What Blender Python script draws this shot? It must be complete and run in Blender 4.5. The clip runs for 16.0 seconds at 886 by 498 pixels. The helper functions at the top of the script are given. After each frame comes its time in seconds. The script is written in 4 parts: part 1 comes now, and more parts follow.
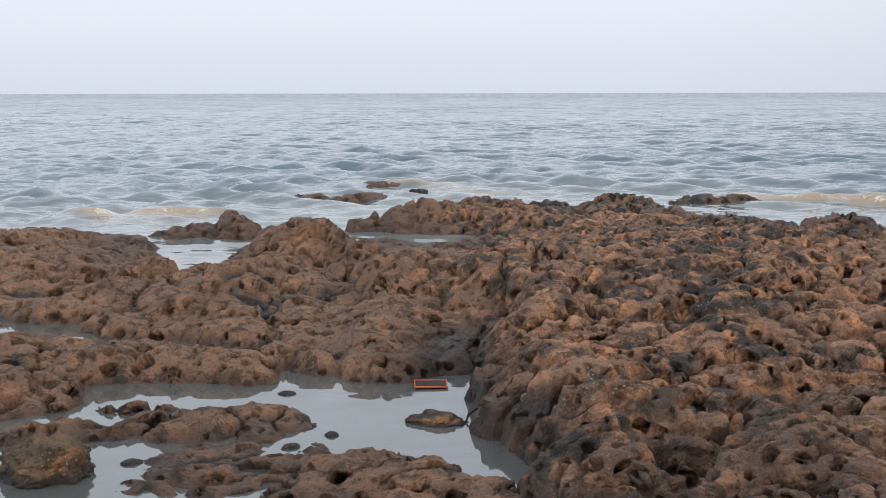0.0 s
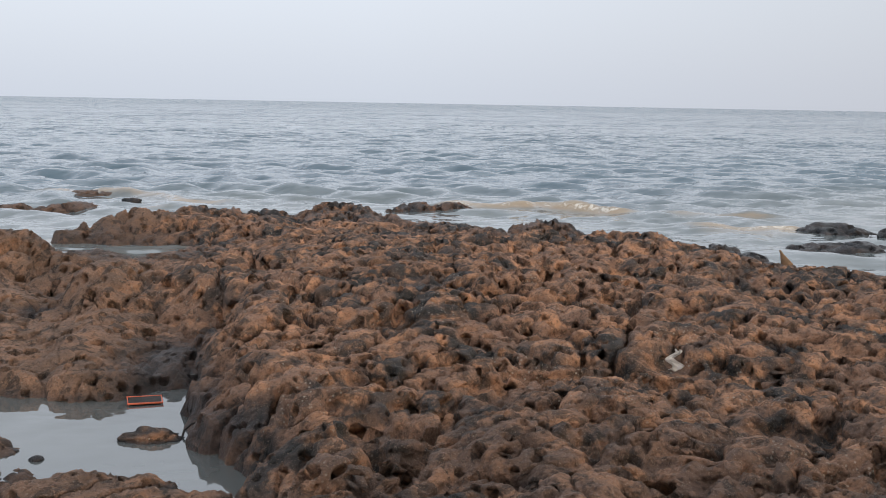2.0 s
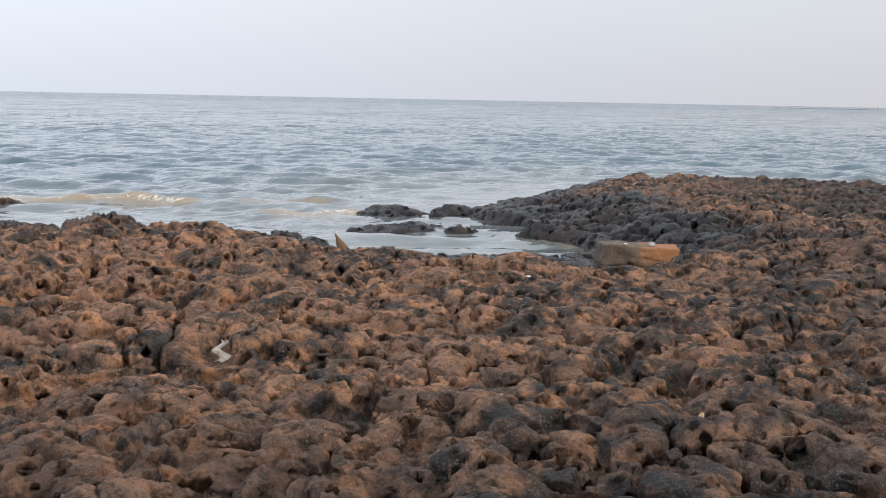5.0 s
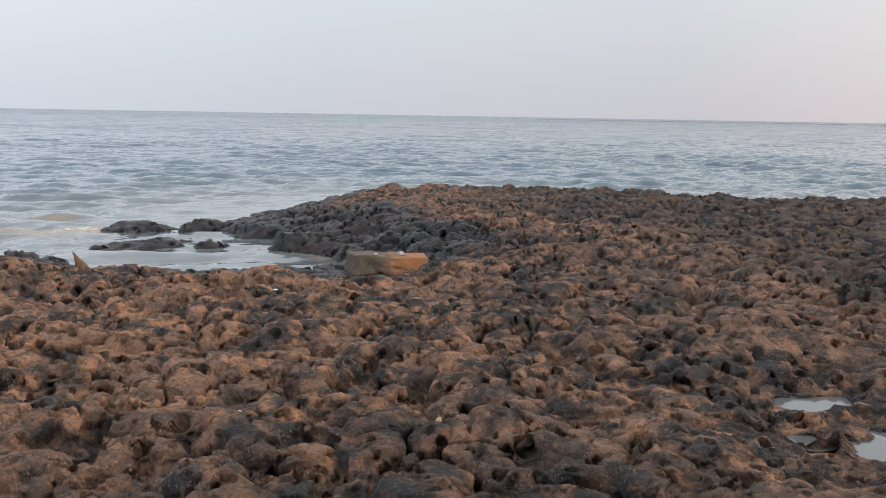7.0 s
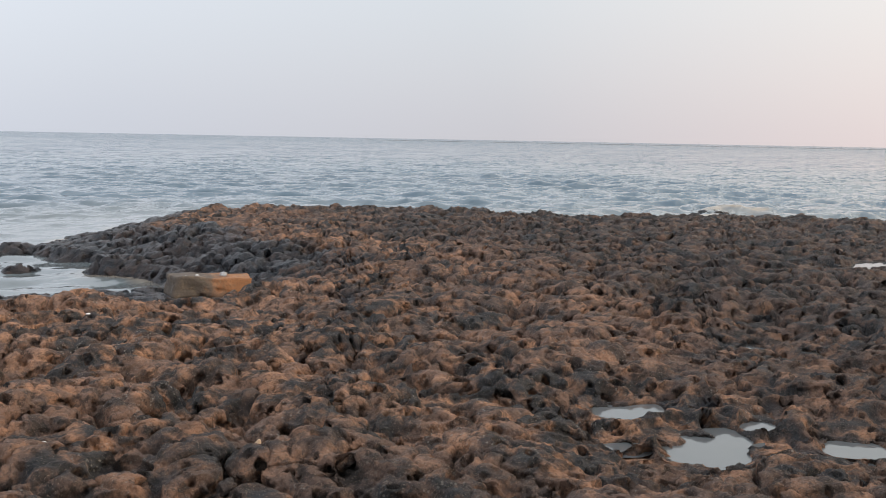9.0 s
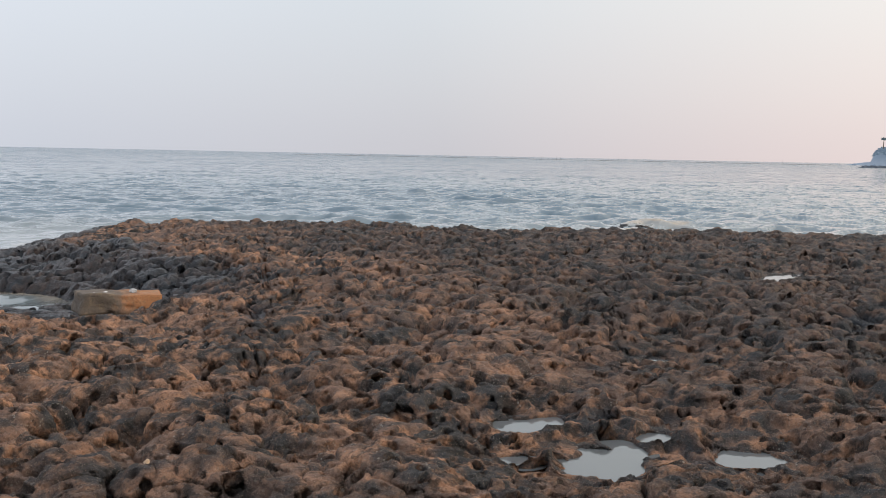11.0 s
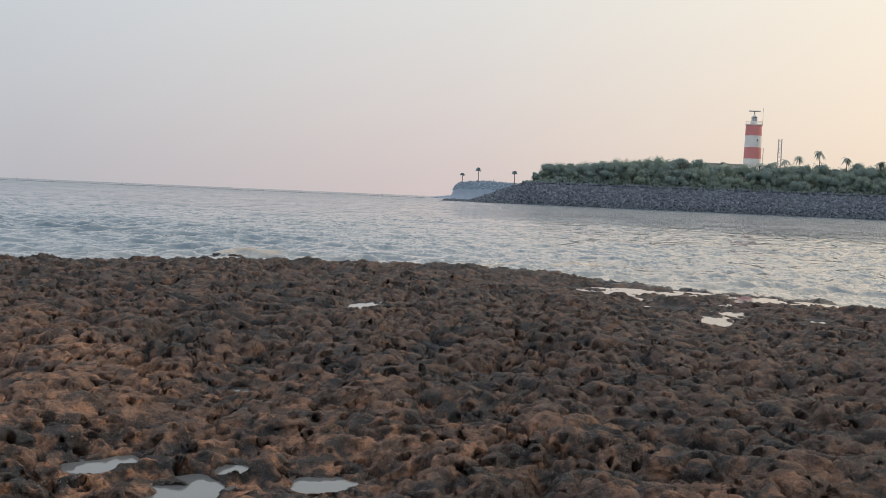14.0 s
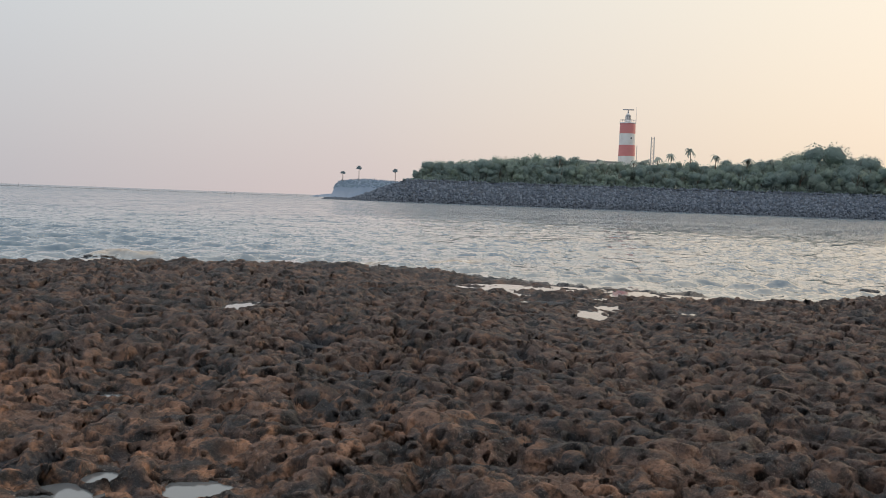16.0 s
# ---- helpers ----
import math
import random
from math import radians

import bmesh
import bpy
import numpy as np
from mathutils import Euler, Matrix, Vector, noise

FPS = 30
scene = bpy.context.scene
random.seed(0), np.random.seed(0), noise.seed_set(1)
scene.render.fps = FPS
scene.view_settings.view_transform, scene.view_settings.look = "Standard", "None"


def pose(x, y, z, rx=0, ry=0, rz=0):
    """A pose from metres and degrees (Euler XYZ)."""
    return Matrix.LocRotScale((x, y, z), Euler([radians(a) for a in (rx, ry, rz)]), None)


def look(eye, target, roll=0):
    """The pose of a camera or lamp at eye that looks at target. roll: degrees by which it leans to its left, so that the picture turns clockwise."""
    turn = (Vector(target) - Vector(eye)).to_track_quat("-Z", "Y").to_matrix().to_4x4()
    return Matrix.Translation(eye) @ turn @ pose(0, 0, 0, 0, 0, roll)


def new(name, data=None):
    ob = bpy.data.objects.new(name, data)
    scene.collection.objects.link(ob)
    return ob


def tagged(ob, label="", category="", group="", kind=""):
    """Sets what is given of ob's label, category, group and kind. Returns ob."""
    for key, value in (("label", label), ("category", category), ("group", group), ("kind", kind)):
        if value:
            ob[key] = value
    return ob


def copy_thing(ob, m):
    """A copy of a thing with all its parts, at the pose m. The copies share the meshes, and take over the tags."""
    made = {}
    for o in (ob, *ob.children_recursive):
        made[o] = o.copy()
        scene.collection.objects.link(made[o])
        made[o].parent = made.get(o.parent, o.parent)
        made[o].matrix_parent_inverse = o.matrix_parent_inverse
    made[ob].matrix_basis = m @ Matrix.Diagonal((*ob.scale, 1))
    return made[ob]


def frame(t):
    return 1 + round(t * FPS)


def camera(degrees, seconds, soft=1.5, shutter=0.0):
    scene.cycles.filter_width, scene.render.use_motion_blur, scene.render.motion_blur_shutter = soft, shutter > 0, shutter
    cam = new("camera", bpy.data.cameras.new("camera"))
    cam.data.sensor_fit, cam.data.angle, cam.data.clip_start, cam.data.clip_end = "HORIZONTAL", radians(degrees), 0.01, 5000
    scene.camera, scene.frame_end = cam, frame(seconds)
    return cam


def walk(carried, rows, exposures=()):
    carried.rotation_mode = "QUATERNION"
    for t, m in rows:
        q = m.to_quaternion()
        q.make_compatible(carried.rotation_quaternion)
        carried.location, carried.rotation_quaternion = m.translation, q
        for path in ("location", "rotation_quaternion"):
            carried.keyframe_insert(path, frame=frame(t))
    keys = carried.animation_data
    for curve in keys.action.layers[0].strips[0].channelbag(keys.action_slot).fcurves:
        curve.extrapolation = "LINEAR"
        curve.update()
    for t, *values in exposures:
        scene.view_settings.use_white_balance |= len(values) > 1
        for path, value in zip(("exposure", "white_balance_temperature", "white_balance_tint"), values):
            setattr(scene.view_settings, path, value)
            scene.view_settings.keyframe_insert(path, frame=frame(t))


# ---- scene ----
cam = camera(44.58, 16.0, soft=0.5)
# seconds, x, y, z in metres, yaw, pitch and roll in degrees
ROWS = [
    (0.0, 0.000, 0.000, 1.641, 0.00, -8.22, -0.11),
    (0.5, -0.012, -0.008, 1.643, -2.56, -8.20, 0.15),
    (1.0, 0.002, -0.020, 1.650, -6.23, -8.08, 0.83),
    (1.5, 0.010, -0.038, 1.655, -10.67, -7.79, 1.54),
    (2.0, 0.024, -0.044, 1.654, -14.81, -7.67, 1.03),
    (2.5, 0.064, -0.039, 1.655, -18.05, -7.68, 0.61),
    (3.0, 0.105, -0.039, 1.659, -21.02, -7.71, 0.22),
    (3.5, 0.157, -0.045, 1.656, -25.57, -7.77, 0.06),
    (4.0, 0.223, -0.043, 1.654, -30.23, -7.87, 0.39),
    (4.2, 0.232, -0.040, 1.654, -31.57, -7.90, 0.57),
    (6.3, 0.306, -0.083, 1.648, -45.21, -7.78, 1.01),
    (6.5, 0.317, -0.095, 1.651, -46.34, -7.75, 0.91),
    (7.0, 0.342, -0.121, 1.655, -49.51, -7.05, 0.98),
    (7.5, 0.353, -0.140, 1.656, -52.51, -6.38, 0.85),
    (8.0, 0.348, -0.146, 1.653, -54.79, -6.00, 1.00),
    (8.5, 0.341, -0.132, 1.640, -56.86, -5.96, 1.03),
    (8.7, 0.367, -0.130, 1.632, -57.76, -5.96, 1.04),
    (10.8, 0.480, -0.248, 1.639, -60.60, -5.05, 1.25),
    (11.0, 0.492, -0.271, 1.637, -62.18, -4.97, 1.14),
    (11.5, 0.507, -0.301, 1.644, -67.53, -4.86, 0.98),
    (12.0, 0.494, -0.334, 1.651, -72.86, -4.22, 1.43),
    (12.5, 0.494, -0.353, 1.646, -76.12, -3.73, 1.79),
    (13.0, 0.491, -0.361, 1.649, -78.67, -3.29, 2.01),
    (13.5, 0.503, -0.368, 1.646, -81.13, -2.94, 2.21),
    (14.0, 0.508, -0.368, 1.655, -83.29, -2.79, 2.50),
    (14.5, 0.509, -0.373, 1.654, -85.23, -2.71, 2.45),
    (15.0, 0.515, -0.380, 1.655, -86.97, -2.72, 2.30),
    (15.5, 0.509, -0.387, 1.657, -88.48, -2.76, 2.34),
    (16.0, 0.525, -0.402, 1.653, -89.57, -2.64, 2.11),
]
EXPOSURES = [(0.0, 0.08), (0.6, 0.05), (1.5, -0.07), (2.2, -0.01), (3.3, 0.11), (4.0, 0.14), (6.3, 0.21), (7.2, 0.06), (8.0, 0.07), (8.5, 0.12), (11.0, 0.10), (12.5, -0.14), (16.0, -0.20)]
walk(cam, [(t, pose(x, y, z, 0, 0, yaw) @ pose(0, 0, 0, 90 + pitch) @ pose(0, 0, 0, 0, 0, roll)) for t, x, y, z, yaw, pitch, roll in ROWS], EXPOSURES)

# ---------------------------------------------------------------- light
SUN_YAW, SUN_UP = -150.0, 13.0          # hazy evening sun, low behind the right shoulder
sun_way = Vector((-math.sin(radians(SUN_YAW)) * math.cos(radians(SUN_UP)), math.cos(radians(SUN_YAW)) * math.cos(radians(SUN_UP)), math.sin(radians(SUN_UP))))

world = bpy.data.worlds.new("evening_sky")
scene.world = world
world.use_nodes = True
wn, wl = world.node_tree.nodes, world.node_tree.links
wn.clear()


def wnode(kind, **sets):
    n = wn.new(kind)
    for k, v in sets.items():
        n.inputs[k].default_value = v
    return n


sky = wn.new("ShaderNodeTexSky")
sky.sky_type = "NISHITA"
sky.sun_disc = False
sky.sun_elevation = radians(SUN_UP)
sky.sun_rotation = math.atan2(sun_way.x, sun_way.y)
sky.air_density, sky.dust_density, sky.ozone_density = 1.0, 4.0, 1.0
coord = wn.new("ShaderNodeTexCoord")
split = wn.new("ShaderNodeSeparateXYZ")
wl.new(coord.outputs["Generated"], split.inputs[0])
# evening haze: cool and pale away from the sun, warm towards it, brighter a little above the horizon
toward = wn.new("ShaderNodeVectorMath")
toward.operation = "DOT_PRODUCT"
flat = Vector((sun_way.x, sun_way.y, 0.0)).normalized()
toward.inputs[1].default_value = (flat.x, flat.y, 0.10)
wl.new(coord.outputs["Generated"], toward.inputs[0])
warm = wn.new("ShaderNodeMapRange")
warm.inputs["From Min"].default_value, warm.inputs["From Max"].default_value = -0.75, 1.0
wl.new(toward.outputs["Value"], warm.inputs["Value"])
low = wn.new("ShaderNodeValToRGB")
low.color_ramp.elements[0].color = (0.76, 0.82, 0.93, 1)
low.color_ramp.elements[1].color = (1.30, 1.00, 0.76, 1)
mid = low.color_ramp.elements.new(0.45)
mid.color = (0.655, 0.645, 0.69, 1)
for at_, hue in ((0.25, (0.665, 0.695, 0.775)), (0.67, (0.88, 0.745, 0.73)), (0.846, (1.12, 0.91, 0.73))):
    low.color_ramp.elements.new(at_).color = (*hue, 1)
wl.new(warm.outputs[0], low.inputs[0])
high = wn.new("ShaderNodeValToRGB")
high.color_ramp.elements[0].color = (1.00, 1.06, 1.17, 1)
high.color_ramp.elements[1].color = (1.38, 1.16, 0.92, 1)
mid = high.color_ramp.elements.new(0.434)
mid.color = (0.775, 0.835, 0.89, 1)
for at_, hue in ((0.25, (0.82, 0.875, 0.955)), (0.67, (0.96, 0.96, 0.93)), (0.846, (1.20, 1.09, 0.92))):
    high.color_ramp.elements.new(at_).color = (*hue, 1)
wl.new(warm.outputs[0], high.inputs[0])
rise = wn.new("ShaderNodeMapRange")
rise.inputs["From Min"].default_value, rise.inputs["From Max"].default_value = 0.0, 0.20
wl.new(split.outputs["Z"], rise.inputs["Value"])
haze = wn.new("ShaderNodeMix")
haze.data_type = "RGBA"
wl.new(rise.outputs[0], haze.inputs["Factor"])
wl.new(low.outputs[0], haze.inputs["A"])
wl.new(high.outputs[0], haze.inputs["B"])
clear = wn.new("ShaderNodeBackground")
clear.inputs["Strength"].default_value = 0.10
wl.new(sky.outputs[0], clear.inputs["Color"])
veil = wn.new("ShaderNodeBackground")
veil.inputs["Strength"].default_value = 1.0
top = wn.new("ShaderNodeMapRange")
top.interpolation_type = "SMOOTHSTEP"
top.inputs["From Min"].default_value, top.inputs["From Max"].default_value = 0.30, 0.85
wl.new(split.outputs["Z"], top.inputs["Value"])
zenith = wn.new("ShaderNodeMix")
zenith.data_type = "RGBA"
wl.new(top.outputs[0], zenith.inputs["Factor"])
wl.new(haze.outputs["Result"], zenith.inputs["A"])
zenith.inputs["B"].default_value = (1.00, 1.04, 1.10, 1)
wl.new(zenith.outputs["Result"], veil.inputs["Color"])
both = wn.new("ShaderNodeMixShader")
both.inputs[0].default_value = 0.85
wl.new(clear.outputs[0], both.inputs[1])
wl.new(veil.outputs[0], both.inputs[2])
out = wn.new("ShaderNodeOutputWorld")
wl.new(both.outputs[0], out.inputs["Surface"])

sun = new("sun", bpy.data.lights.new("sun", "SUN"))
sun.data.energy, sun.data.angle, sun.data.color = 0.75, radians(9), (1.0, 0.80, 0.60)
sun.matrix_world = look(sun_way * 50, (0, 0, 0))

# ---------------------------------------------------------------- materials


class Mat:
    """A node material with a Principled surface."""

    def __init__(self, name, rough=0.8, colour=(0.5, 0.5, 0.5)):
        self.m = bpy.data.materials.new(name)
        self.m.use_nodes = True
        self.t = self.m.node_tree
        self.b = self.t.nodes["Principled BSDF"]
        self.b.inputs["Roughness"].default_value = rough
        self.b.inputs["Base Color"].default_value = (*colour, 1)
        self.c = self.t.nodes.new("ShaderNodeTexCoord")

    def node(self, kind):
        return self.t.nodes.new(kind)

    def link(self, a, b):
        self.t.links.new(a, b)

    def noise(self, scale, detail=4.0, rough=0.55, stretch=None, coords="Object", distort=0.0):
        n = self.node("ShaderNodeTexNoise")
        n.inputs["Scale"].default_value, n.inputs["Detail"].default_value = scale, detail
        n.inputs["Roughness"].default_value, n.inputs["Distortion"].default_value = rough, distort
        src = self.c.outputs[coords]
        if stretch:
            mp = self.node("ShaderNodeMapping")
            mp.inputs["Scale"].default_value = stretch[:3]
            if len(stretch) > 3:
                mp.inputs["Rotation"].default_value = (0, 0, radians(stretch[3]))
            self.link(src, mp.inputs[0])
            src = mp.outputs[0]
        self.link(src, n.inputs["Vector"])
        return n.outputs["Fac"]

    def voronoi(self, scale, feature="F1"):
        n = self.node("ShaderNodeTexVoronoi")
        n.feature = feature
        n.inputs["Scale"].default_value = scale
        self.link(self.c.outputs["Object"], n.inputs["Vector"])
        return n

    def span(self, value, a, b, lo=0.0, hi=1.0):
        n = self.node("ShaderNodeMapRange")
        n.interpolation_type = "SMOOTHSTEP"
        for k, v in zip(("From Min", "From Max", "To Min", "To Max"), (a, b, lo, hi)):
            n.inputs[k].default_value = v
        self.link(value, n.inputs["Value"])
        return n.outputs[0]

    def math(self, op, a, b):
        n = self.node("ShaderNodeMath")
        n.operation = op
        for i, v in enumerate((a, b)):
            if isinstance(v, (int, float)):
                n.inputs[i].default_value = v
            else:
                self.link(v, n.inputs[i])
        return n.outputs[0]

    def mix(self, fac, a, b):
        n = self.node("ShaderNodeMix")
        n.data_type = "RGBA"
        for key, v in (("Factor", fac), ("A", a), ("B", b)):
            if isinstance(v, tuple):
                n.inputs[key].default_value = (*v, 1)
            elif isinstance(v, (int, float)):
                n.inputs[key].default_value = v
            else:
                self.link(v, n.inputs[key])
        return n.outputs["Result"]

    def attr(self, name):
        n = self.node("ShaderNodeAttribute")
        n.attribute_name = name
        return n.outputs["Fac"]

    def colour(self, sock):
        self.link(sock, self.b.inputs["Base Color"])

    def rough(self, sock):
        self.link(sock, self.b.inputs["Roughness"])

    def bump(self, *layers):
        """layers: (height socket, strength, distance)"""
        last = None
        for h, s, d in layers:
            n = self.node("ShaderNodeBump")
            n.inputs["Strength"].default_value, n.inputs["Distance"].default_value = s, d
            self.link(h, n.inputs["Height"])
            if last:
                self.link(last, n.inputs["Normal"])
            last = n.outputs[0]
        self.link(last, self.b.inputs["Normal"])


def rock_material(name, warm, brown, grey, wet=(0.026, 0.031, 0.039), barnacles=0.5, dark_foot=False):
    k = Mat(name, 0.8)
    dry = k.span(k.math("ADD", k.attr("algae"), k.attr("bleached")), 0.0, 1.0, 1.0, 0.25)
    patch = k.noise(0.9, 5, 0.6, distort=0.6)
    fine = k.noise(7.0, 5, 0.6)
    grain = k.noise(55.0, 4, 0.6)
    c = k.mix(k.span(k.math("ADD", k.math("MULTIPLY", patch, 0.55), k.math("MULTIPLY", k.noise(3.2, 3, 0.5, distort=0.4), 0.45)), 0.43, 0.56), grey, brown)
    c = k.mix(k.math("MULTIPLY", k.attr("algae"), k.span(k.noise(3.0, 4), 0.25, 0.60, 1.0, 0.75)), c, (0.036, 0.040, 0.045))
    c = k.mix(k.attr("bleached"), c, (0.270, 0.170, 0.122))
    c = k.mix(k.math("MULTIPLY", k.math("MULTIPLY", k.span(fine, 0.45, 0.68), 0.75), dry), c, warm)
    c = k.mix(k.span(grain, 0.47, 0.66, 0.0, 0.45), c, (0.040, 0.033, 0.030))
    c = k.mix(k.span(k.noise(10.0, 5, 0.65, distort=0.5), 0.51, 0.60, 0.0, 0.65), c, (0.028, 0.027, 0.026))
    speck = k.noise(150.0, 3, 0.7)
    c = k.mix(k.span(speck, 0.57, 0.68, 0.0, 0.40), c, (0.56, 0.44, 0.34))
    pale = k.span(k.noise(23.0, 5, 0.7), 0.62, 0.74)
    c = k.mix(k.math("MULTIPLY", pale, 0.30), c, (0.40, 0.36, 0.30))
    dots = k.voronoi(38.0)
    spot = k.math("MULTIPLY", k.span(dots.outputs["Distance"], 0.16, 0.26, 1.0, 0.0), k.span(k.noise(2.2, 3), 0.50, 0.62))
    c = k.mix(k.math("MULTIPLY", spot, k.math("MULTIPLY", dry, barnacles)), c, (0.52, 0.48, 0.42))
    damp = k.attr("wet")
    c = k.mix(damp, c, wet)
    k.colour(c)
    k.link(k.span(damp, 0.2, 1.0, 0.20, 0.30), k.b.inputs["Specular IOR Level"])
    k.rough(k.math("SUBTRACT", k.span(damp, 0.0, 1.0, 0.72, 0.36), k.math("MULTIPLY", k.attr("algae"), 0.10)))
    k.bump((k.noise(16.0, 6, 0.65), 0.9, 0.032), (k.noise(70.0, 5, 0.7), 1.0, 0.016), (dots.outputs["Distance"], 0.25, 0.006))
    if dark_foot:
        h = k.node("ShaderNodeSeparateXYZ")
        k.link(k.c.outputs["Object"], h.inputs[0])
        k.colour(k.mix(k.span(k.math("ADD", h.outputs[2], k.noise(0.3, 3)), 3.8, 0.6, 0.0, 0.6), c, (0.085, 0.100, 0.120)))
    return k.m


ROCK = rock_material("pitted_rock", (0.71, 0.368, 0.208), (0.342, 0.201, 0.140), (0.062, 0.059, 0.060))
BOULDER = rock_material("tan_boulder_rock", (0.40, 0.19, 0.085), (0.25, 0.175, 0.115), (0.14, 0.115, 0.09))
# bluish cast of the sea wall: distance haze put into the stone colour
STONE = rock_material("armour_stone", (0.15, 0.18, 0.22), (0.12, 0.145, 0.18), (0.085, 0.105, 0.13), barnacles=0.0, dark_foot=True)


def sea_material():
    k = Mat("sea_water", 0.10, (0.10, 0.095, 0.085))
    k.b.inputs["IOR"].default_value = 1.62
    tint = k.mix(k.span(k.noise(0.06, 4), 0.4, 0.65), (0.090, 0.151, 0.204), (0.074, 0.129, 0.180))
    near = k.attr("murk")
    tint = k.mix(near, tint, (0.17, 0.20, 0.21))
    tint = k.mix(k.attr("pool"), tint, (0.112, 0.124, 0.126))
    froth = k.attr("foam")
    web = k.noise(9.0, 6, 0.7, distort=1.0)
    lace = k.span(k.math("ADD", froth, k.math("SUBTRACT", web, 0.5)), 0.55, 0.75)
    k.colour(k.mix(lace, k.mix(k.span(froth, 0.05, 0.6), tint, (0.38, 0.30, 0.215)), (0.80, 0.76, 0.70)))
    k.rough(k.math("ADD", k.math("ADD", k.span(lace, 0.0, 1.0, 0.0, 0.6), k.span(k.attr("chop"), 1.0, 3.0, 0.0, 0.10)), k.span(k.attr("pool"), 0.0, 1.0, 0.06, 0.02)))
    k.link(k.span(k.attr("pool"), 0.0, 1.0, 1.50, 2.2), k.b.inputs["IOR"])
    # wavelets too small for the sheet: lean the normal
    chop = k.attr("chop")
    lean = None
    for scale, stretch, gain in ((0.05, (1.0, 1.3, 1.0, -30), 0.22), (0.13, (1.0, 1.5, 1.0, -28), 0.35), (0.36, (1.0, 1.8, 1.0, -34), 0.50), (0.9, (1.0, 2.2, 1.0, -28), 0.75), (2.2, (1.0, 2.4, 1.0, -22), 0.85), (6.0, (1.0, 2.0, 1.0, -8), 0.70)):
        n = k.noise(scale, 2, 0.5, stretch=stretch).node.outputs["Color"]
        v = k.node("ShaderNodeVectorMath")
        v.operation = "SUBTRACT"
        v.inputs[1].default_value = (0.5, 0.5, 0.5)
        k.link(n, v.inputs[0])
        w = k.node("ShaderNodeVectorMath")
        w.operation = "MULTIPLY"
        w.inputs[1].default_value = (gain, gain, 0.0)
        k.link(v.outputs[0], w.inputs[0])
        if lean is None:
            lean = w.outputs[0]
        else:
            add = k.node("ShaderNodeVectorMath")
            k.link(lean, add.inputs[0])
            k.link(w.outputs[0], add.inputs[1])
            lean = add.outputs[0]
    sc = k.node("ShaderNodeVectorMath")
    sc.operation = "SCALE"
    k.link(lean, sc.inputs[0])
    k.link(chop, sc.inputs["Scale"])
    add = k.node("ShaderNodeVectorMath")
    k.link(k.node("ShaderNodeNewGeometry").outputs["Normal"], add.inputs[0])
    k.link(sc.outputs[0], add.inputs[1])
    unit = k.node("ShaderNodeVectorMath")
    unit.operation = "NORMALIZE"
    k.link(add.outputs[0], unit.inputs[0])
    k.link(unit.outputs[0], k.b.inputs["Normal"])
    return k.m


SEA = sea_material()


def puddle_material():
    k = Mat("still_water", 0.03, (0.15, 0.16, 0.165))
    k.b.inputs["IOR"].default_value = 1.5
    k.bump((k.noise(6.0, 2), 0.03, 0.02))
    return k.m


PUDDLE = puddle_material()


def plain(name, colour, rough=0.7, scale=8.0, other=None, amount=0.5, metal=0.0, bump=0.2, dist=0.01):
    k = Mat(name, rough, colour)
    k.b.inputs["Metallic"].default_value = metal
    other = other or tuple(v * 0.6 for v in colour)
    n = k.noise(scale, 5, 0.6)
    c = k.mix(k.math("MULTIPLY", k.span(n, 0.38, 0.68), amount), colour, other)
    c = k.mix(k.span(k.noise(scale * 7.0, 3), 0.5, 0.75, 0.0, 0.3), c, other)
    k.colour(c)
    k.bump((n, bump, dist))
    return k.m


def leaf_material(name, colour, other):
    k = Mat(name, 0.75, colour)
    c = k.mix(k.span(k.noise(0.22, 4), 0.38, 0.66), colour, other)
    k.colour(c)
    through_leaf = k.node("ShaderNodeBsdfTranslucent")
    k.link(c, through_leaf.inputs["Color"])
    both_sides = k.node("ShaderNodeMixShader")
    both_sides.inputs[0].default_value = 0.60
    k.link(k.b.outputs[0], both_sides.inputs[1])
    k.link(through_leaf.outputs[0], both_sides.inputs[2])
    k.link(both_sides.outputs[0], k.t.nodes["Material Output"].inputs["Surface"])
    return k.m


# leaf and frond colours paled: distance haze put into the base colour
HAZED_LEAF = leaf_material("leaves", (0.345, 0.425, 0.375), (0.385, 0.45, 0.345))
HAZED_LEAF_DARK = leaf_material("dark_leaves", (0.300, 0.385, 0.365), (0.34, 0.405, 0.350))
HAZED_PALM_LEAF = plain("palm_fronds", (0.31, 0.345, 0.29), 0.6, 0.6)
BARK = plain("bark", (0.16, 0.12, 0.09), 0.9, 3.0)


def distance_material(name, colour, other, haze_glow):
    """The hazy land far across the water: a plain backdrop of distance, its haze added as emission."""
    k = Mat(name, 0.9, colour)
    c = k.mix(k.span(k.noise(0.06, 5), 0.4, 0.65), colour, other)
    k.colour(c)
    k.b.inputs["Emission Color"].default_value = (*haze_glow, 1)
    k.b.inputs["Emission Strength"].default_value = 1.0
    return k.m


FAR_LEAF = distance_material("far_scrub", (0.09, 0.12, 0.14), (0.12, 0.15, 0.16), (0.070, 0.100, 0.142))
FAR_ROCK = distance_material("far_cliff", (0.15, 0.18, 0.22), (0.18, 0.20, 0.23), (0.082, 0.114, 0.160))
EARTH = plain("dry_earth", (0.20, 0.15, 0.10), 0.95, 0.4)
# red kept pinkish: the washing-out by haze is in the paint colour
RED = plain("red_paint", (0.66, 0.235, 0.225), 0.6, 0.4, (0.60, 0.22, 0.21), 0.6)
